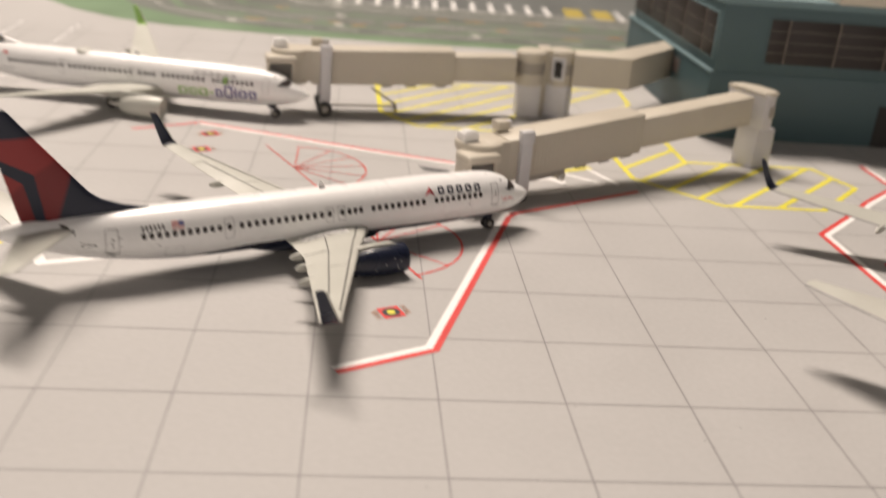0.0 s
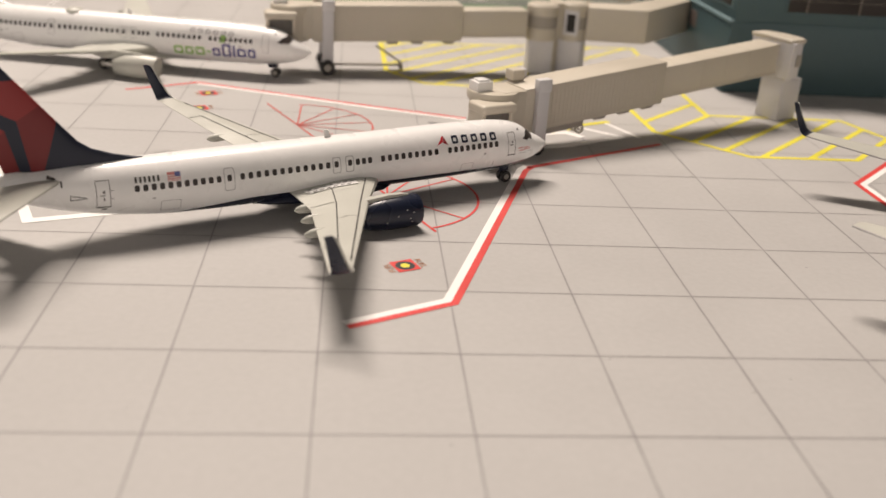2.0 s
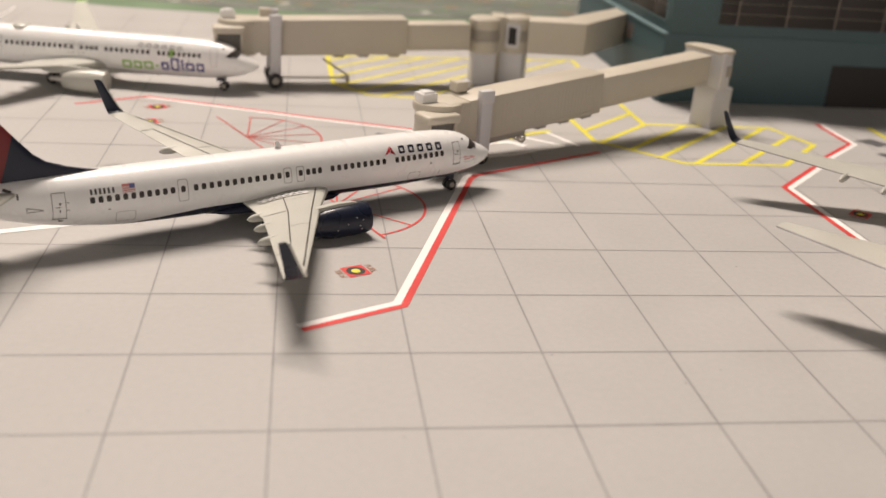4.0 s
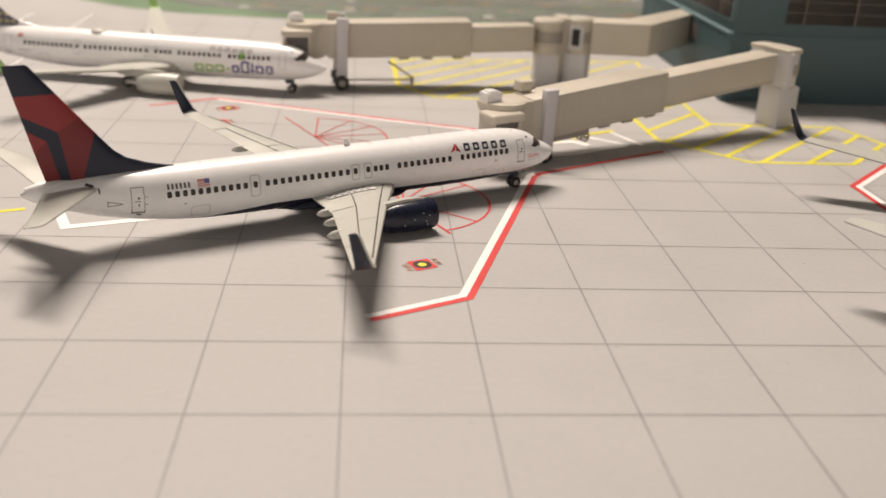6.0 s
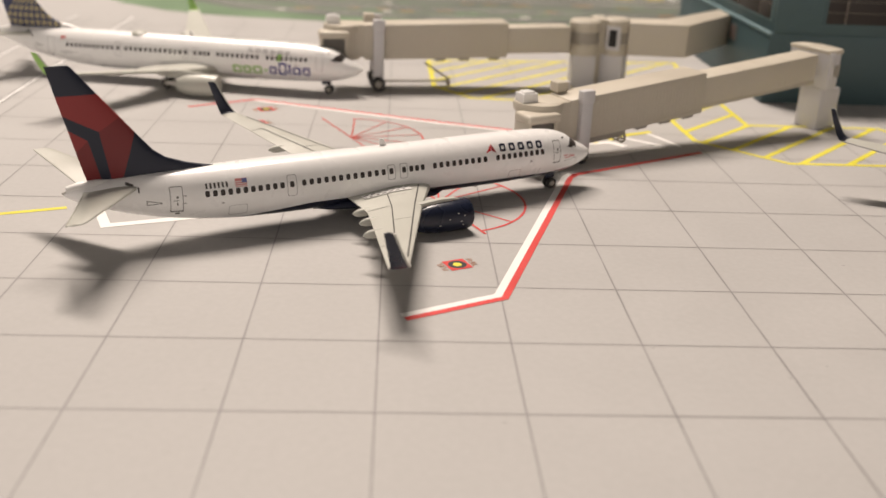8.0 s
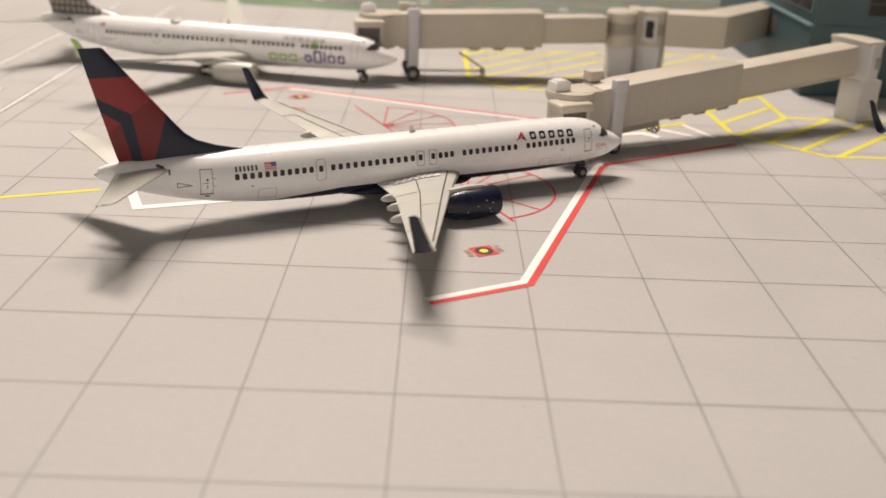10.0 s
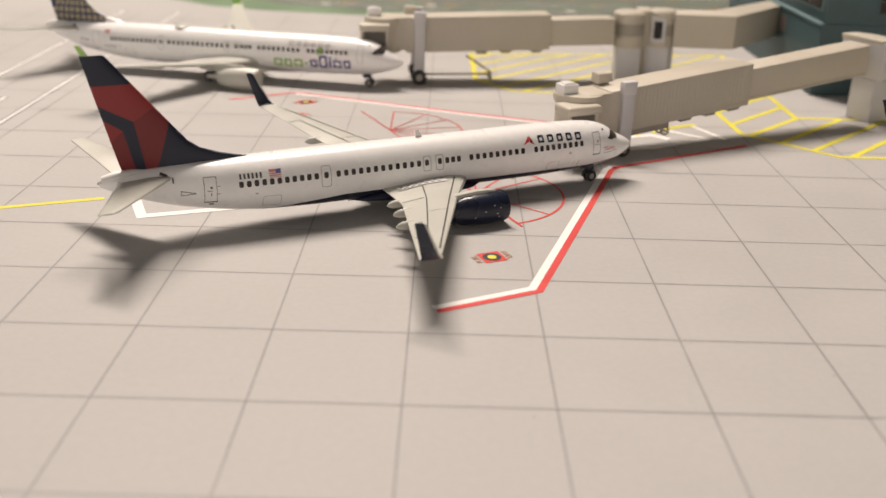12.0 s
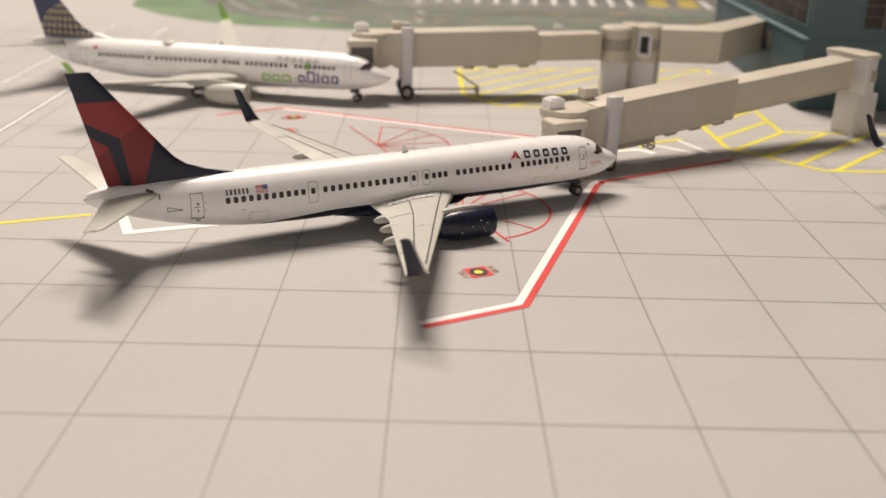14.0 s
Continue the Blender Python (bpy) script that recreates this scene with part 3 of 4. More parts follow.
def half_wing(side, root, look_):
    rise, tall = look_["rise"][side], look_["tall"]
    rings = []
    for y in (0.0, 2.5, 4.6, 9.0, 14.0, 20.0, 28.0, 36.0, 43.0):
        le, te, z, t = wing_at(y, rise)
        rings.append(foil_ring(le, te, z, t, y, side))
    wing = part("wing", loft(rings), "wing_grey", root, "pale grey wing with dark panel lines" if look_["lines"] else "plain pale grey wing")
    if "tail_edge" in look_:
        rear = bmesh.new()
        for a, b in zip(rings, rings[1:]):
            rod(a[6], b[6], 0.13, 0.13, 6, rear)
        part("trailing_edge", rear, look_["tail_edge"], wing)
    # blended winglet
    rings = []
    for y, le, te, z, t in ((43.0, -63.1, -66.6, 9.3, 0.45), (43.7, -63.6, -66.7, 9.5, 0.45), (44.2, -64.3, -66.9, 10.3, 0.42), (44.9, -65.7, -67.7, 13.0, 0.36), (45.4, -67.0, -68.5, 15.8, 0.3), (45.5, -67.5, -68.6, 16.1, 0.2)):
        k = min(1, (z - 9.3) / 1.2)
        z = 9.3 + (z - 9.3) * tall + rise
        rings.append([Vector((le + (te - le) * c, -side * (y - t * h * k), z + t * h * (1 - k))) for c, h in FOIL])
    tip = part("winglet", loft(rings), look_["winglet"], wing, look_["winglet_label"])
    edge = [(ring[0] + Vector((0.1, -side * 0.05, 0)), 0.17) for ring in rings[:-1]]
    strip = bmesh.new()
    for (p, r), (q, r_) in zip(edge, edge[1:]):
        rod(p, q, r, r_, 8, strip)
    part("leading_edge", strip, "wing_grey", tip, "pale leading edge strip")
    if look_["lines"]:
        part("panel_line", wing_line([(y, 0.57) for y in (7.6, 10, 14, 20, 28, 33)], side, rise=rise), "dark_line", wing)
        part("panel_line", wing_line([(y, 0.15) for y in (5.0, 10, 14, 20, 28, 36, 40)], side, 0.26, rise=rise), "dark_line", wing)
        part("panel_line", wing_line([(21.7, 0.16), (21.5, 0.36), (21.7, 0.56)], side, 0.14, rise=rise), "dark_line", wing)
        part("panel_line", wing_line([(13.4, 0.6), (13.4, 0.98)], side, 0.16, rise=rise), "dark_line", wing)
        part("panel_line", wing_line([(33, 0.6), (33, 0.98)], side, 0.16, rise=rise), "dark_line", wing)
        part("panel_line", wing_line([(8.6, 0.2), (8.8, 0.38), (9.0, 0.56)], side, 0.1, rise=rise), "fine_line", wing)
        strip = [0.26 + 0.056 * k for k in range(12)]
        part("walkway", wing_line([(6.35, c) for c in strip], side, 2.1, rise=rise, off=0.1), "white", wing, "white walkway strip at the wing root")
        for y in (5.35, 7.35):
            part("walkway_edge", wing_line([(y, c) for c in strip], side, 0.1, rise=rise, off=0.13), "dark_line", wing)
        for k in range(7):
            for y in (5.85, 6.85):
                c = 0.29 + 0.085 * k + 0.03 * (y > 6)
                part("walkway_mark", wing_line([(y, c), (y, c + 0.05)], side, 0.3, rise=rise, off=0.14), "dark_line", wing)
    # flap track fairings
    for y in (11.6, 17.3, 24.2):
        le, te, z, t = wing_at(y, rise)
        rings = []
        for d, r in ((4.6, 0.1), (3.6, 0.42), (1.8, 0.72), (0.2, 0.8), (-0.9, 0.7), (-1.6, 0.45), (-2.0, 0.08)):
            rings.append([Vector((te + d, -side * y + 0.75 * r * math.cos(a), z - 0.55 + 0.12 * d * 0.3 + r * math.sin(a))) for a in (2 * math.pi * i / 12 for i in range(12))])
        part("flap_fairing", loft(rings), "wing_grey", wing)
    # engine
    ex0, ey, ez = look_["engine_x"], -side * 14.2, 3.05
    cowl = turned([(-38.8, 1.9), (-37.0, 2.1), (-36.1, 2.3), (-35.7, 2.5), (-35.8, 2.72), (-36.8, 2.85), (-39.0, 2.98), (-41.8, 2.94), (-44.4, 2.7), (-46.6, 2.1), (-46.6, 1.8), (-44.0, 1.7)], (ex0, ey, ez), 40)
    engine = part("engine", cowl, look_["engine"], wing, look_["engine_label"])
    part("intake_lip", turned([(-36.3, 2.25), (-35.75, 2.42), (-35.62, 2.55), (-35.75, 2.74), (-36.2, 2.84), (-36.2, 2.5)], (ex0, ey, ez), 40), look_["lip"], engine, "rounded intake lip")
    for k, (ex, a) in enumerate(((-38.0, 12), (-38.6, -8), (-39.2, 22), (-41.0, 4), (-43.0, -14), (-38.2, -22))):
        px, pz = -side * 2.99 * math.cos(radians(a)), 2.99 * math.sin(radians(a))
        part("rivet_mark", box(ex + ex0, ex + ex0 + 0.28, ey + px - 0.03, ey + px + 0.03, ez + pz, ez + pz + 0.16), "pale_ink", engine)
    part("fan", turned([(-38.6, 1.95), (-38.5, 1.3), (-38.3, 0.6), (-37.3, 0.05)], (ex0, ey, ez), 24), "hollow", engine)
    part("exhaust", turned([(-44.0, 1.5), (-46.5, 1.3), (-48.6, 0.85), (-48.8, 0.7), (-50.4, 0.05)], (ex0, ey, ez), 28), "steel", engine, "bare metal exhaust cone")
    le, te, z, t = wing_at(14.2, rise)
    rings = []
    for x, low, high, w in ((-39.0, ez + 2.6, ez + 3.0, 0.2), (-40.2, ez + 2.4, ez + 3.35, 0.5), (-43.0, ez + 2.1, ez + 3.45, 0.65), (-46.0, ez + 1.8, max(ez + 3.2, z + 0.5), 0.7), (-49.0, ez + 1.5, z + 0.45, 0.6), (-52.0, z - 1.2, z - 0.2, 0.3)):
        rings.append([Vector((x, ey - w, low)), Vector((x, ey + w, low)), Vector((x, ey + w * 0.8, high)), Vector((x, ey - w * 0.8, high))])
    part("pylon", loft(rings), "wing_grey", engine)
    return wing


def wheel(x, y, z, r, w, parent):
    tyre = part("tyre", turned([(-w / 2, r * 0.55), (-w / 2, r * 0.9), (-w * 0.3, r), (w * 0.3, r), (w / 2, r * 0.9), (w / 2, r * 0.55)], (x, y, z), 28, "y"), "rubber", parent, "black tyre")
    part("hub", turned([(-w * 0.54, 0.05), (-w * 0.5, r * 0.5), (w * 0.5, r * 0.5), (w * 0.54, 0.05)], (x, y, z), 16, "y"), "plastic_shade", tyre, "grey hub")


def landing_gear(root):
    leg = part("nose_gear", rod((-9.4, 0, 1.0), (-8.9, 0, 4.4), 0.28), "steel", root, "metal nose leg")
    part("axle", rod((-9.4, -1.0, 1.15), (-9.4, 1.0, 1.15), 0.16), "steel", leg)
    for y in (-0.72, 0.72):
        wheel(-9.4, y, 1.15, 1.15, 0.75, leg)
    part("gear_door", box(-11.2, -9.0, -0.95, -0.85, 2.5, 3.6, 0.03), "navy", leg)
    part("gear_door", box(-11.2, -9.0, 0.85, 0.95, 2.5, 3.6, 0.03), "navy", leg)
    for side in (-1, 1):
        leg = part("main_gear", rod((-52.4, side * 7.2, 1.5), (-51.8, side * 6.6, 5.0), 0.4), "steel", root, "metal main leg")
        for d in (-0.85, 0.85):
            wheel(-52.4, side * 7.2 + d, 1.5, 1.5, 1.0, leg)


def airliner(name, x, y, turn, look_, size=1.0):
    root = thing(name, x, y, 0, turn, size)
    # fuselage
    ss = sorted(set([-105, -104.6, -104, -103, -101.5] + [-100 + 2 * i for i in range(42)] + [-16 + i for i in range(12)] + [-4.5 + 0.5 * i for i in range(7)] + [-1, -0.7, -0.45, -0.25, -0.1, -0.02]))
    body = part("fuselage", loft([[skin(s, 360 * i / 48) for i in range(48)] for s in ss]), look_["body"], root, look_["body_label"], 60)
    # wing root fairing
    rings = []
    for s, w, lo, hi in ((-35, 1.0, 2.9, 3.2), (-38, 3.4, 2.4, 4.0), (-42, 4.9, 2.2, 5.2), (-50, 5.2, 2.1, 5.5), (-56, 4.8, 2.2, 5.0), (-60, 3.4, 2.5, 4.0), (-63, 1.0, 2.75, 3.1)):
        rings.append([Vector((s, w * math.cos(a), (lo + hi) / 2 + (hi - lo) / 2 * math.sin(a))) for a in (2 * math.pi * i / 24 for i in range(24))])
    part("wing_root_fairing", loft(rings), look_["fairing"], root)
    longer = Matrix.Diagonal((look_.get("stretch", 1.0), 1, 1, 1))
    body.matrix_local = longer
    for side in (1, -1):
        half_wing(side, root, look_)
        lift, back = look_["tail_rise"][side], look_.get("tail_back", 0.0)
        rings = [foil_ring(f[1] - back * (1 - f[0] / 18), f[2] - back * (1 - f[0] / 18), f[3] + lift * f[0] / 18, f[4], f[0], side) for f in ((0, -91.5, -101.8, 10.7, 1.1), (2.2, -93.6, -102.2, 11.0, 1.0), (10, -99.0, -104.6, 11.7, 0.6), (17.4, -104.2, -107.0, 12.35, 0.4), (17.95, -105.2, -107.1, 12.4, 0.25))]
        plane = part("tailplane", loft(rings), look_["tailplane"], root, "pale grey tailplane")
        trail = [ring[6] + Vector((-0.06, 0, -0.02)) for ring in rings]
        lip = bmesh.new()
        for p, q in zip(trail, trail[1:]):
            rod(p, q, 0.14, 0.14, 6, lip)
        part("trailing_edge", lip, look_.get("tail_edge", look_["tailplane"]), plane)
    # fin: leading and trailing edge at each height
    rings = []
    for z, le, te, t in ((11.6, -76.0, -101.0, 0.5), (12.75, -78.6, -101.3, 0.5), (13.2, -81.5, -101.45, 0.52), (14.0, -85.0, -101.65, 0.55), (15.2, -88.3, -101.95, 0.56), (16.6, -90.2, -102.3, 0.55), (18.5, -91.8, -102.75, 0.53),
                         (22, -94.6, -103.6, 0.48), (27, -98.6, -104.8, 0.4), (31.3, -102.0, -105.8, 0.3), (31.55, -102.35, -105.9, 0.22)):
        ring = []
        for c, h in ((0, 0), (0.03, 0.55), (0.12, 0.9), (0.35, 1), (0.7, 0.7), (1, 0.12), (1, -0.12), (0.7, -0.7), (0.35, -1), (0.12, -0.9), (0.03, -0.55)):
            ring.append(Vector((le + (te - le) * c, t * h, z)))
        rings.append(ring)
    part("tail_fin", loft(rings), look_["fin"], root, look_["fin_label"]).matrix_local = longer
    part("exhaust_ring", turned([(-105.3, 0.22), (-104.9, 0.3), (-104.7, 0.42), (-104.7, 0.1)], (0, 0, 10.75), 16), "steel", body)
    part("fin_fairing", loft([[Vector((x, w * math.cos(a), zz + hh * math.sin(a))) for a in (2 * math.pi * i / 16 for i in range(16))] for x, w, zz, hh in ((-97.0, 0.3, 12.1, 0.2), (-99.5, 1.0, 12.0, 0.6), (-102.5, 0.95, 11.7, 0.75), (-104.6, 0.5, 11.3, 0.5))]), look_["cap"], body)
    for side in (1, -1):
        part("marking", decal([(-95.6, 11.6), (-94.4, 11.2), (-94.3, 11.6), (-95.4, 12.0)], side), "dark_line", body)
        part("marking", oblong(-93.6, 10.7, 0.25, 0.9, side), "dark_line", body)
    # cockpit glass
    for side in (1, -1):
        part("cockpit_window", decal([(-4.75, 29), (-5.5, 57), (-7.5, 57), (-6.6, 31)], side, 0.04, 4, 4, by_height=False), "window", body, "black cockpit window")
        part("cockpit_window", decal([(-4.75, 3), (-4.9, 28), (-6.4, 31), (-6.1, 3)], side, 0.04, 4, 4, by_height=False), "window", body, "black cockpit window")
        part("cockpit_window", decal([(-6.1, 56), (-6.9, 66), (-8.2, 63), (-7.6, 57)], side, 0.04, 3, 3, by_height=False), "window", body, "black cockpit window")
    # cabin windows, with the gaps that the doors leave
    rows = [(-82.55, 1.32, 11), (-67.55, 1, 1), (-65.3, 1.41, 12), (-48.2, 1, 1), (-45.6, 1, 1), (-44.1, 1.2, 3), (-39.1, 1.38, 9), (-25.2, 1.31, 9)]
    for first, gap, count in rows:
        for k in range(count):
            for side in (1, -1):
                at = first + gap * k
                part("cabin_window", pill(at, 9.67 + 0.0066 * at, 0.8, 1.05, side), "window", body)
    for side in (1, -1):
        for ds, dz, w, h in ((-67.55, 8.95, 1.85, 3.75), (-48.15, 9.15, 1.6, 2.75), (-45.65, 9.15, 1.6, 2.75)):
            part("door", round_outline(ds, dz, w, h, side), "fine_line", body, "door outline in thin grey print")
        for ds, dz, w, h in ((-87.7, 8.6, 2.05, 4.35), (-11.0, 9.1, 1.7, 4.2)):
            entry = part("door", outline(ds, dz, w, h, side, 0.11), "door_line" if look_["lines"] else "fine_line", body, "door outline in thin print")
            if not look_["lines"]:
                continue
            part("door_sill", oblong(ds, dz - h / 2, w + 0.2, 0.2, side, off=0.045), "dark_line", entry)
            for mark, (du, dv, mw, mh) in enumerate(((0.15, 0.45, 0.36, 0.36), (-0.1, -0.1, 0.9, 0.12), (0.1, -0.75, 0.2, 0.5), (1.35, 0.6, 0.5, 0.09), (1.35, -0.7, 0.5, 0.09))):
                if ds < -50 or mark < 2:
                    part("handle_mark", oblong(ds + du, dz + dv, mw, mh, side, off=0.045), "dark_line", entry)
        for ds, dz, w, h in ((-77.3, 5.6, 3.3, 2.1), (-21.0, 5.7, 2.7, 1.7)):
            part("hatch", round_outline(ds, dz, w, h, side, 0.09), "fine_line", body, "cargo hatch outline in thin grey print")
        part("marking", oblong(-87.6, 5.95, 0.8, 0.3, side), "dark_line", body)
        part("marking", oblong(-17.4, 8.0, 0.5, 0.4, side), "fine_line", body)
        part("marking", oblong(-80.0, 7.3, 0.5, 0.3, side), "fine_line", body)
        part("marking", oblong(-15.2, 5.6, 0.16, 1.1, side, 0.25), "fine_line", body)
        part("marking", oblong(-8.8, 11.4, 0.5, 0.25, side), "dark_line", body)
        for a, b in (((-92.5, 7.95), (-90.1, 8.15)), ((-90.1, 8.2), (-92.5, 8.75))):
            part("marking", decal([a, b, (b[0], b[1] + 0.12), (a[0], a[1] + 0.12)], side), "dark_line", body)
        part("marking", oblong(-92.5, 8.4, 0.12, 0.9, side), "dark_line", body)
    part("antenna", loft([[Vector((x0, -w, z)), Vector((x0, w, z)), Vector((x1, w, z)), Vector((x1, -w, z))] for x0, x1, w, z in ((-48.6, -47.2, 0.12, 12.9), (-48.7, -48.0, 0.07, 14.4))]), "white", root)
    part("antenna", box(-62.0, -61.2, -0.08, 0.08, 2.2, 3.4, 0.05), "wing_grey", root)
    part("antenna", box(-27.6, -27.0, -0.08, 0.08, 2.3, 3.4, 0.05), "wing_grey", root)
    landing_gear(root)
    return root, body


NAVY_LOOK = dict(engine_x=-1.4, body="white_blue", body_label="glossy white fuselage with a navy belly", fairing="navy", winglet="navy", winglet_label="navy winglet", lines=True, rise={1: -1.1, -1: 0.6}, tail_rise={1: -0.7, -1: 1.0}, tall=1.0, lip="navy", engine="navy", engine_label="glossy navy engine cowl",
                 tailplane="wing_grey", cap="white", fin="widget_fin", fin_label="navy fin with red angular shapes")
GREEN_LOOK = dict(engine_x=0.2, body="white_grey", body_label="glossy white fuselage", fairing="wing_grey", winglet="green", winglet_label="lime green winglet", lines=False, rise={1: 0.8, -1: 3.2}, tail_rise={1: 0.0, -1: 0.0}, tall=0.8, lip="wing_grey", engine="wing_grey", engine_label="pale grey engine cowl",
                  tailplane="wing_grey", cap="white", fin="globe_fin", fin_label="navy fin with a gold globe grid")
TALL_LOOK = dict(NAVY_LOOK, lines=False, rise={1: 0.7, -1: 0.7}, tail_rise={1: -1.1, -1: -1.1}, tail_back=8.4, tail_edge="fine_line", stretch=1.085, tall=0.85)

jet, body = airliner("model_airplane", 23.7, 55.3, 25.55, NAVY_LOOK)
tagged(jet, "white die-cast airliner model with navy belly and red-navy fin", "model airplane", "model airliners")
# airline name as plain shapes, logo, flag and registration as bars
for side in (1, -1):
    for k in range(5):
        part("name_shape", round_outline(-23.85 + 2.13 * k, 11.2 - 0.05 * k, 1.35, 1.3, side, 0.36), "navy", body, "hollow navy lettering shape")
    part("logo_shape", decal([(-27.75, 10.5), (-26.5, 10.95), (-26.35, 11.4), (-26.3, 12.0)], side), "red", body, "red triangular logo shape")
    part("logo_shape", decal([(-26.4, 10.85), (-25.4, 10.4), (-26.1, 11.8), (-26.2, 12.0)], side), "logo_deep", body, "deep red triangular logo shape")
    part("flag", oblong(-76.6, 10.45, 2.1, 1.3, side), "pink", body, "small red and blue flag")
    part("flag_corner", oblong(-76.0, 10.75, 0.9, 0.65, side, off=0.045), "flag_blue", body)
    for k in range(3):
        part("flag_stripe", oblong(-76.6, 9.98 + 0.32 * k, 2.1, 0.12, side, off=0.04), "white", body)
    for k in range(6):
        part("registration_bar", oblong(-82.6 + 0.7 * k, 10.4, 0.34, 0.85, side), "dark_line", body)
    for k, (ns, nz, w, lean) in enumerate(((-8.9, 8.1, 0.9, 0.5), (-8.3, 7.6, 1.2, 0.3), (-7.4, 8.0, 0.7, 0.5), (-6.8, 7.7, 1.0, 0.2), (-8.0, 7.0, 1.6, 0.1), (-6.3, 7.2, 0.8, 0.3))):
        part("nose_script", oblong(ns, nz, 1.35 * w, 0.22 if k < 4 else 0.12, side, lean), "pink" if k < 4 else "fine_line", body)

jet, body = airliner("model_airplane", -26.6, 127.1, -11.2, GREEN_LOOK, 1.03)
tagged(jet, "white die-cast airliner model with lime winglets and globe fin", "model airplane", "model airliners")
part("satellite_dome", turned([(-0.9, 2.3), (-0.3, 2.4), (0.1, 2.1), (0.42, 1.3), (0.55, 0.1)], (-63, 0, 13.1), 28, "z"), "wing_grey", body)
for side in (1, -1):
    for k in range(6):
        part("name_shape", round_outline(-30.0 + 2.02 * k, 11.15 - 0.05 * k, 1.4, 0.95, side, 0.3), "fine_line", body, "hollow grey lettering shape")
    x = -35.0
    for k, (w, low, high) in enumerate(((2.5, 4.9, 7.1), (2.2, 4.9, 7.1), (2.5, 5.0, 7.2), (1.1, 5.9, 6.4), (2.0, 5.1, 7.3), (2.3, 5.1, 8.5), (0.6, 5.2, 8.2), (2.3, 5.3, 7.5), (2.0, 5.3, 7.6))):
        ink, kind = ("green", "lime") if k < 4 else ("blue", "blue")
        shape = oblong(x + w / 2, (low + high) / 2, w, high - low, side) if k in (3, 6) else round_outline(x + w / 2, (low + high) / 2, w, high - low, side, 0.55)
        part("slogan_shape", shape, ink, body, kind + " lettering shape")
        x += w + 0.5
    part("flag", oblong(-84.0, 10.9, 1.5, 0.8, side), "pink", body, "small red flag")
    for k in range(5):
        part("registration_bar", oblong(-84.6 + 0.8 * k, 7.0, 0.45, 0.6, side), "fine_line", body)
    part("leaf_mark", oblong(-22.2, 9.6, 1.4, 1.7, side, 0.4), "green", body)

jet, body = airliner("model_airplane", 166.6, 65.6, 41.7, TALL_LOOK, 1.15)
tagged(jet, "larger white airliner model with navy winglets, seen from behind", "model airplane", "model airliners")


# ---- boarding bridges ----
def ribbed_tunnel(name, x0, x1, half, z0, z1, slope, parent, ribs):
    body = part(name, box(x0, x1, -half, half, z0, z1, 0.35, slope=slope), "plastic", parent, "cream ribbed tunnel" if ribs else "smooth cream inner tunnel")
    if not ribs:
        for x in np.arange(x0 + 6, x1 - 4, 7.5):
            part("seam", box(x, x + 0.18, -half - 0.04, half + 0.04, z0 + 0.1, z1 + 0.04, 0.0, slope=slope), "plastic", body)
        part("skirt", box(x0 + 1.2, x1, -half - 0.16, half + 0.16, z0 - 0.05, z0 + 0.5, 0.06, slope=slope), "plastic", body)
    if ribs:
        for z in (z0 + 0.9, z1 - 0.8):
            part("rail", box(x0 + 0.4, x1 - 0.2, -half - 0.09, half + 0.09, z - 0.16, z + 0.16, 0.0, slope=slope), "plastic", body)
        n = int((x1 - x0 - 4) / 1.05)
        for side in (-1, 1):
            for k in range(n):
                x = x0 + 3.0 + 1.05 * k
                part("rib", box(x, x + 0.5, side * half - 0.09, side * half + 0.09, z0 + 1.4, z1 - 1.2, 0.0, slope=slope), "plastic", body)
    return body


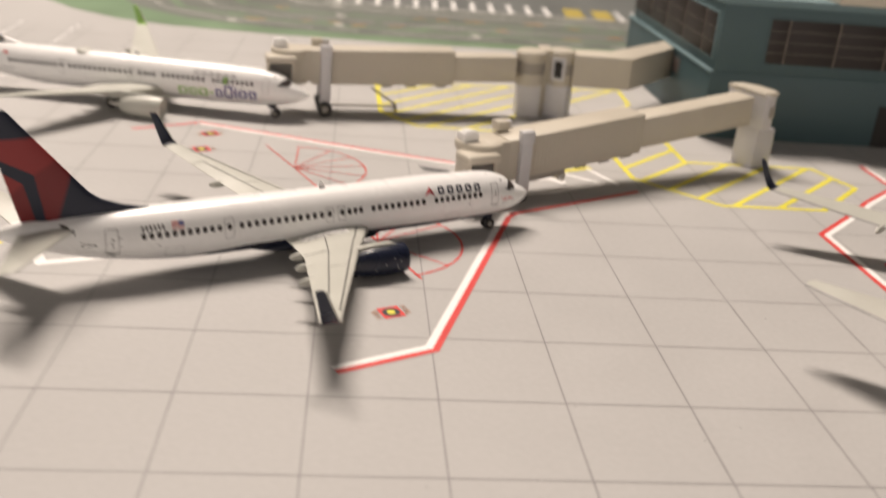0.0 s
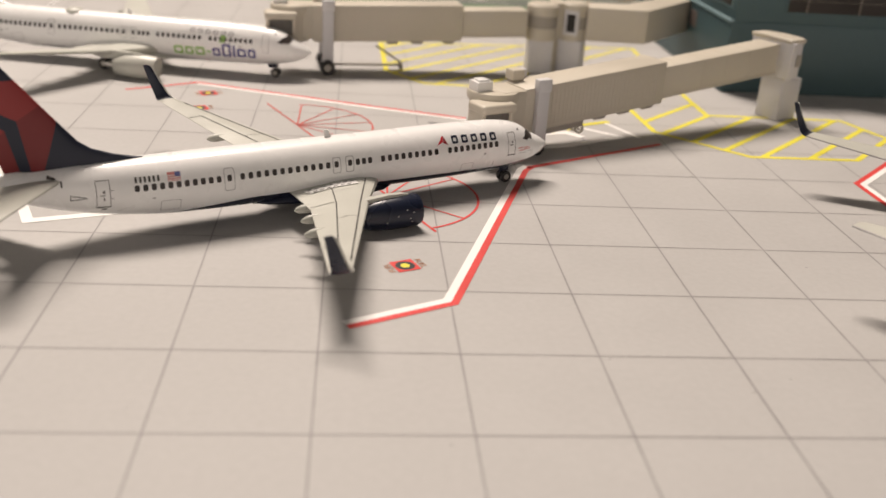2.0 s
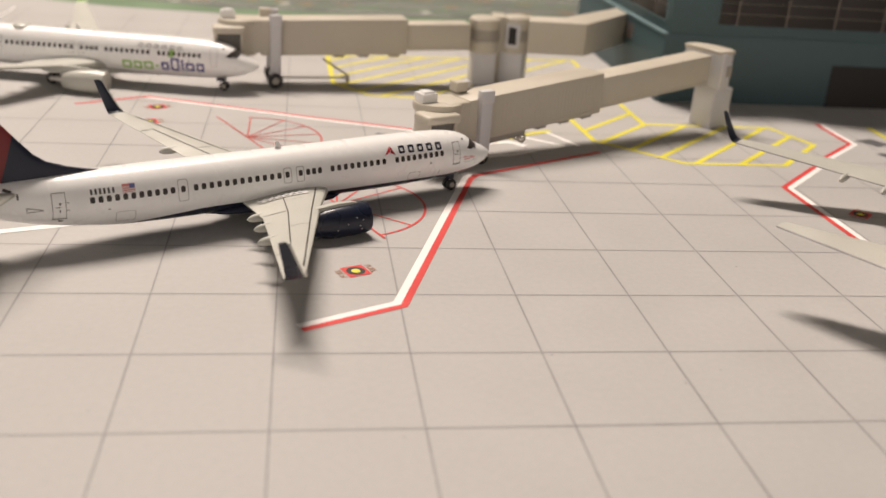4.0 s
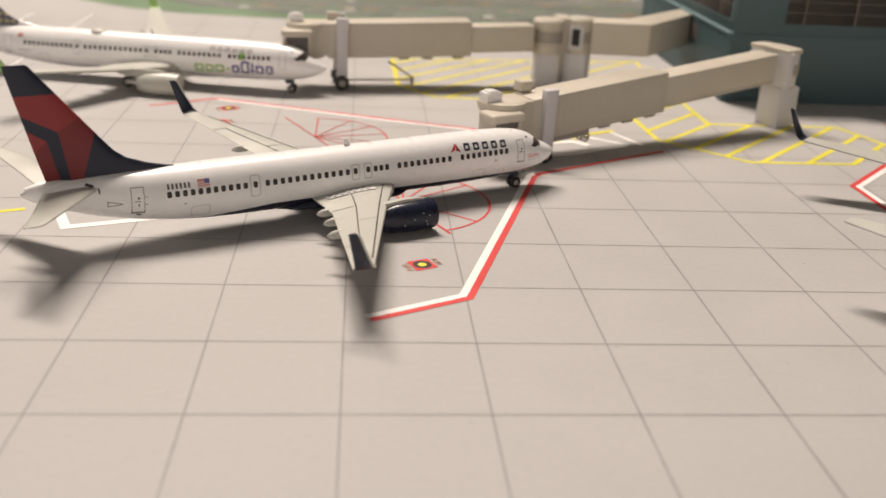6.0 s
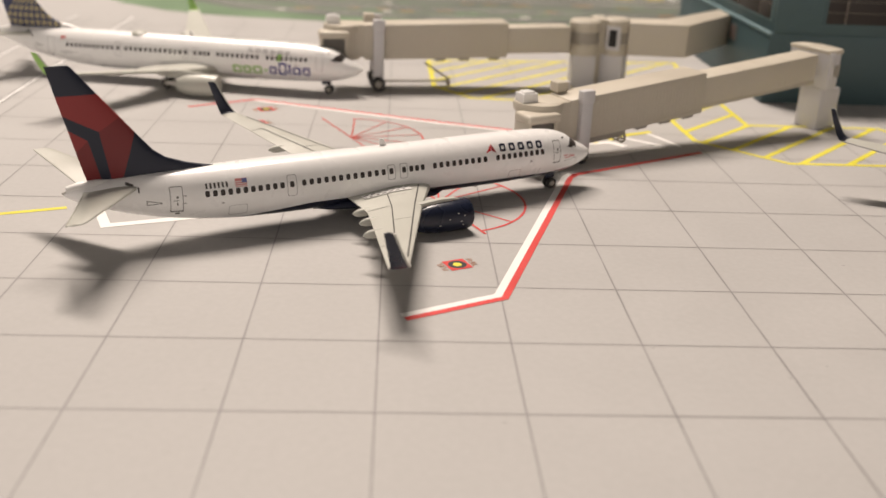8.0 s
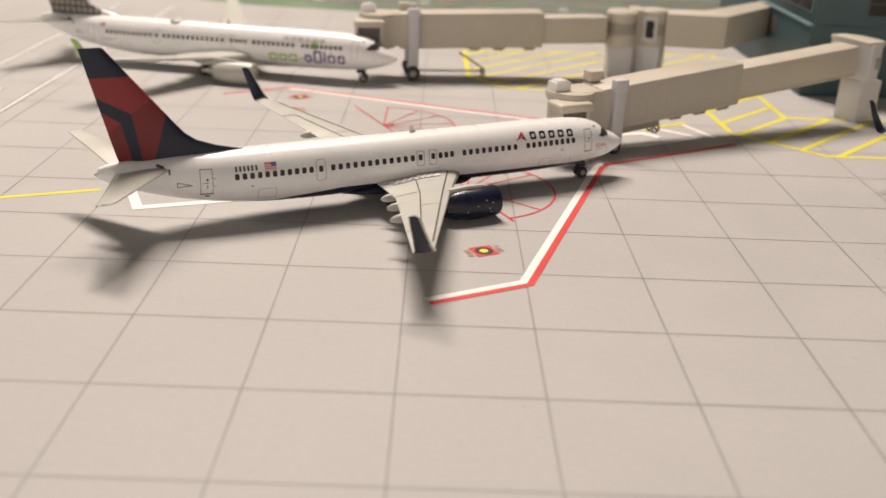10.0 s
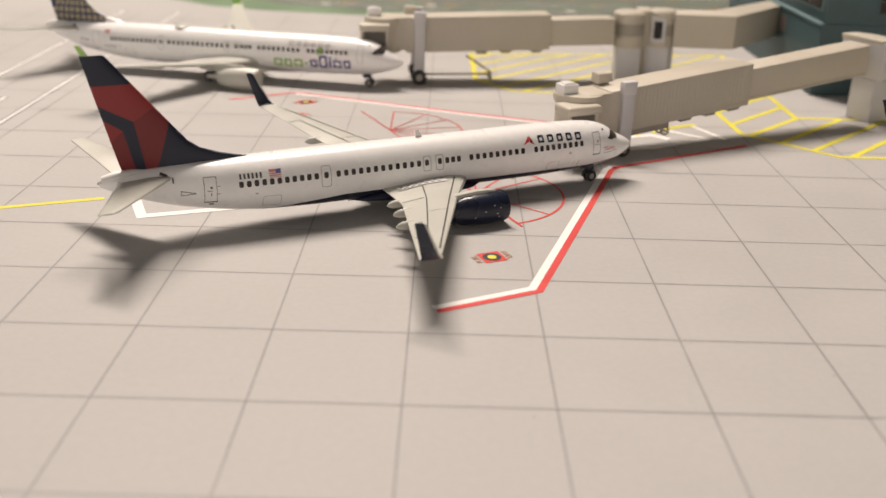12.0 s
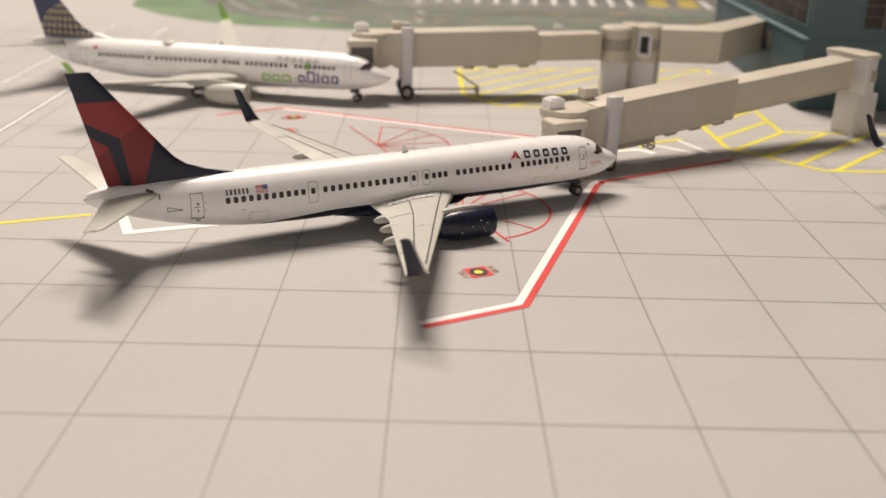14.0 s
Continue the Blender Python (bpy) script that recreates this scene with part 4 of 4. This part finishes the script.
def boarding_bridge(x, y, turn, z0, slope, outer, length, label, low, docked):
    """Origin under the wheel column; x runs towards the terminal."""
    root = thing("boarding_bridge", x, y, 0, turn)
    tagged(root, label, "boarding bridge", "boarding bridges")
    ribbed_tunnel("outer_tunnel", -8.5, outer, 4.1, z0, z0 + 9.9, slope, root, True)
    ribbed_tunnel("inner_tunnel", outer - 1, length, 3.4, z0 + 1.0, z0 + 8.4, slope, root, False)
    # cab: round turret, hood and roof boxes
    zc = z0 + 0.7 - 12 * slope
    part("cab_turret", turned([(zc - 0.6, 5.0), (zc + 7.2, 5.0), (zc + 7.2, 5.5), (zc + 8.3, 5.7), (zc + 9.0, 5.4), (zc + 9.1, 0.1)], (-14.2, 0, 0), 36, "z"), "plastic", root, "cream round cab turret")
    part("neck", box(-14.0, -8.0, -4.05, 4.05, zc + 0.2, zc + 9.18, 0.25), "plastic", root)
    part("cab_panel", box(-19.4, -18.4, -3.6, -0.4, zc, zc + 6.6, 0.1), "plastic_shade", root)
    hood = part("cab_hood", box(-21.6, -13.0, -7.8, -1.6, zc + 5.8, zc + 7.8, 0.7, steps=4), "plastic", root, "cream rounded cab hood")
    part("hood_side", box(-21.2, -20.3, -7.2, -2.2, zc - 0.4, zc + 6.4, 0.3), "plastic", hood)
    part("hood_side", box(-14.3, -13.4, -7.2, -2.2, zc - 0.4, zc + 6.4, 0.3), "plastic", hood)
    # solid block: the shade inside the hood is put in as dark grey
    part("hood_inside_shade", box(-20.5, -14.1, -6.6, -2.0, zc - 0.2, zc + 6.2, 0.1), "recess_shade", hood, "dark grey block for the shaded inside of the cab")
    part("hood_sill", box(-20.4, -14.2, -7.0, -5.4, zc + 0.4, zc + 1.8, 0.2), "plastic_shade", hood)
    vent = box(-19.0, -15.2, -1.2, 2.2, zc + 8.9, zc + 11.0, 0.12)
    prism([(-18.6, -0.8), (-15.7, -0.8), (-16.1, 1.8), (-18.2, 1.8)], zc + 10.8, zc + 11.4, vent, 0.15)
    part("roof_box", vent, "white", root, "small pale roof unit with a ridged top")
    part("roof_box", box(-8.2, -5.2, 1.6, 4.6, z0 + 9.6, z0 + 11.8, 0.15), "plastic", root, "small cream roof unit")
    # lift columns and wheels
    foot = 1.6
    for side in (-1, 1):
        post = part("column", box(-6.1, -3.1, side * 4.7 - 0.75, side * 4.7 + 0.75, foot, z0 + 8.6, 0.22), "plastic_pale", root, "whitish lift column")
        part("column_cap", box(-6.3, -2.9, side * 4.7 - 0.95, side * 4.7 + 0.95, z0 + 8.5, z0 + 11.3, 0.2), "plastic_pale", post)
    r = 1.6 if docked else 2.0
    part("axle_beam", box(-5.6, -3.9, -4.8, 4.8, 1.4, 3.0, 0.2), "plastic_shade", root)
    for yy in (-4.7, 4.7) if docked else (-6.0, -3.6, 3.6, 6.0):
        wheel(-4.7, yy, r, r, 1.5, root)
    if docked:
        part("bogie_strut", rod((9.4, 0, 3.5), (7.2, 0, z0 + 0.8), 0.35), "plastic_shade", root, "grey bogie strut")
        part("bogie_ring", turned([(-0.25, 1.15), (0.25, 1.15), (0.25, 0.78), (-0.25, 0.78), (-0.25, 1.15)], (9.6, -1.0, 3.5), 20, "y", caps=False), "plastic", root, "small grey bogie wheel")
        part("bogie_ring", turned([(-0.25, 1.15), (0.25, 1.15), (0.25, 0.78), (-0.25, 0.78), (-0.25, 1.15)], (9.6, 1.0, 3.5), 20, "y", caps=False), "plastic", root, "small grey bogie wheel")
        part("axle_beam", rod((9.6, -1.2, 3.5), (9.6, 1.2, 3.5), 0.3), "plastic_shade", root)
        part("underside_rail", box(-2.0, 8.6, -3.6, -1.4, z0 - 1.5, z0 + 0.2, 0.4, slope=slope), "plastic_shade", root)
    else:
        # bracket: an arm sloping down, with a low bar back to the wheels
        arm = part("bracket_arm", box(0, 9.0, -0.5, 0.5, 0, 0.5, 0.1), "plastic_shade", root, "grey bracket arm")
        arm.matrix_local = pose(9.5 * MM, 1.5 * MM, low * MM, 0, 33, 0)
        part("bracket_foot", box(16.4, 17.4, 0.9, 2.1, 0.0, 1.9, 0.1), "plastic_shade", root)
        part("bracket_bar", box(-4.5, 16.6, 1.1, 1.9, 1.0, 1.6, 0.1), "plastic_shade", root)
    # underside fittings, their shade put into the darkened cream
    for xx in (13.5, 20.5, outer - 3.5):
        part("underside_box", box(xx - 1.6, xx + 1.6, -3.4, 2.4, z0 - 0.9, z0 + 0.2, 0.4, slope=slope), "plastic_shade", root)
    return root


def rotunda(x, y, turn, z0, z1, label, window=False, r=4.6):
    root = thing("bridge_rotunda", x, y, 0, turn)
    tagged(root, label, "bridge rotunda", "bridge rotundas")
    part("pillar", box(-3.5, 3.5, -3.6, 3.6, 0, z0 - 0.3, 0.4), "plastic_pale", root, "square cream pillar")
    part("drum", turned([(z0 - 0.5, r), (z0 + 2.6, r), (z0 + 2.6, r - 0.25), (z0 + 6.6, r - 0.25), (z0 + 6.6, r), (z1 - 0.6, r), (z1, r - 0.6), (z1, 0.1)], (0, 0, 0), 32, "z"), "plastic", root, "cream drum with a recessed band")
    part("drum_band", turned([(z0 + 2.9, r - 0.3), (z0 + 3.0, r - 0.14), (z0 + 6.2, r - 0.14), (z0 + 6.3, r - 0.3)], (0, 0, 0), 32, "z"), "plastic_shade", root, "grey recessed band")
    if window:
        part("drum_window", box(-1.2, 1.2, -r - 0.3, -r + 1.0, z0 + 2.2, z0 + 7.2, 0.1), "hollow", root, "dark rotunda window")
        part("window_frame", box(-2.1, 2.1, -r - 0.18, -r + 1.0, z0 + 1.2, z0 + 8.2, 0.15), "plastic_pale", root, "pale window frame")
    return root


boarding_bridge(27.0, 75.0, 26.4, 5.6, 0.088, 31.0, 69.0, "cream plastic boarding bridge with ribbed tunnel, docked at the navy jet", 4.2, True)
boarding_bridge(-18.6, 139.8, 7.7, 8.7, 0.022, 33.0, 52.0, "cream plastic boarding bridge beside the lime-winglet jet", 6.5, False)
# terminal end of the first bridge
root = thing("bridge_rotunda", 95.2, 109.0, 0, 26.4)
tagged(root, "cream angular bridge head on a square pillar", "bridge rotunda", "bridge rotundas")
part("pillar", box(-3.9, 3.1, -3.9, 3.5, 0, 10.8, 0.3), "plastic_pale", root, "square cream pillar")
part("head", prism([(-2.6, -4.0), (0.6, -4.2), (1.8, -2.0), (1.6, 3.4), (-0.6, 7.6), (-5.0, 7.8), (-4.2, 3.0)], 10.9, 20.4, bevel=0.35), "plastic_pale", root, "pale angular head")
part("collar", box(-4.4, -2.5, -5.2, 4.5, 11.0, 20.3, 0.25), "plastic_pale", root, "whitish collar strip")
part("head_band", prism([(-1.2, -4.3), (0.65, -4.4), (2.0, -2.0), (1.2, -1.6)], 14.0, 17.0, bevel=0.1), "plastic_shade", root, "grey band round the head")
part("roof_slab", prism([(-4.6, -4.6), (0.8, -4.6), (2.1, -2.0), (1.9, 3.5), (-0.4, 7.9), (-5.3, 8.0), (-4.8, 3.0)], 20.0, 21.0, bevel=0.25), "plastic", root)
# the second bridge's twin rotundas and its link to the terminal
rotunda(38.3, 148.5, 0, 10.2, 19.8, "cream round bridge rotunda on a square pillar")
rotunda(48.0, 149.5, -24, 10.2, 20.4, "cream round bridge rotunda with a dark window", True, 3.9)
# panel added where only the shaded side of the first pillar shows
root = thing("pillar_side_panel", 43.2, 152.0, 0, 0)
tagged(root, "cream upright panel between the rotundas, added for a pillar's shaded side", "bridge post")
part("panel", box(-1.6, 1.6, -4.0, 4.0, 0, 19.4, 0.25), "plastic", root)
part("panel_cap", box(-1.9, 1.9, -4.2, 4.2, 19.3, 20.0, 0.2), "plastic", root)
root = thing("link_corridor", 51.0, 151.5, 0, 0)
tagged(root, "cream link corridor between bridge rotunda and terminal", "corridor")
part("corridor", prism([(0, -5.6), (17.4, -6.8), (33.0, 12.0), (37.6, 17.5), (37.6, 29.0), (13.5, 3.4), (0, 3.4)], 10.0, 19.6, bevel=0.35), "plastic", root)

# ---- terminal building ----
terminal = thing("terminal_building", 88.5, 133.0, 0, 0)
tagged(terminal, "teal-grey toy terminal building with smoked brown windows", "building")
part("lower_wall", box(0, 230, 0, 94, 0, 19.9, 0.4), "teal", terminal, "teal lower wall")
part("ledge", box(-0.5, 1.6, 0.6, 94.4, 19.3, 20.2, 0.25), "teal_edge", terminal, "pale teal ledge")
part("upper_wall", box(1.0, 229, 0.15, 93, 19.7, 39.4, 0.5), "teal", terminal, "teal upper wall")
part("roof", box(0.2, 230, -0.1, 94, 39.2, 41.4, 0.4), "teal_edge", terminal)
# only the lower edge is known; the height is added to block light
part("roof_unit", box(33.5, 150, -1.2, 60, 41.2, 66.0, 0.6), "plastic", terminal, "cream roof structure, its unseen height added to shade the mat in front")


def glazing(x0, x1, z0, z1, marks, rails, matrix, trim):
    """A smoked window band with mullions, in the plane y = 0, proud by a little."""
    frame_ = part("window", box(x0 - 0.6, x1 + 0.6, -0.25, 0.5, z0 - 0.6, z1 + 0.6, 0.12), trim, terminal, "smoked brown window band")
    frame_.matrix_local = matrix
    marks = sorted(marks)
    edges = [x0] + marks + [x1]
    for a, b in zip(edges, edges[1:]):
        part("pane", box(a + 0.15, b - 0.15, -0.38, 0.2, z0, z1, 0.03), "smoke", frame_)
    for m in marks:
        part("mullion", box(m - 0.16, m + 0.16, -0.5, 0.1, z0, z1), "mullion", frame_)
    for r in rails:
        part("rail", box(x0, x1, -0.44, 0.1, r - 0.06, r + 0.06), "mullion", frame_)


glazing(15.2, 106.0, 23.2, 35.9, [20.8 + 15.2 * k for k in range(6)], [26.4, 29.5, 32.7], pose(0, 0.15 * MM, 0), "teal")
glazing(2.5, 90.0, 23.4, 36.0, [80.6 - 18.7 * k for k in range(5)], [27.6, 31.8], pose(1.0 * MM, 94 * MM, 0, 0, 0, -90), "teal_edge")
door = part("door_1", box(53.4, 76.0, -0.3, 0.6, 0, 12.6, 0.15), "hollow", terminal, "dark terminal doorway")
part("poster", box(-0.15, 0.1, 28.5, 34.5, 12.6, 17.4), "poster", terminal, "small brown poster")
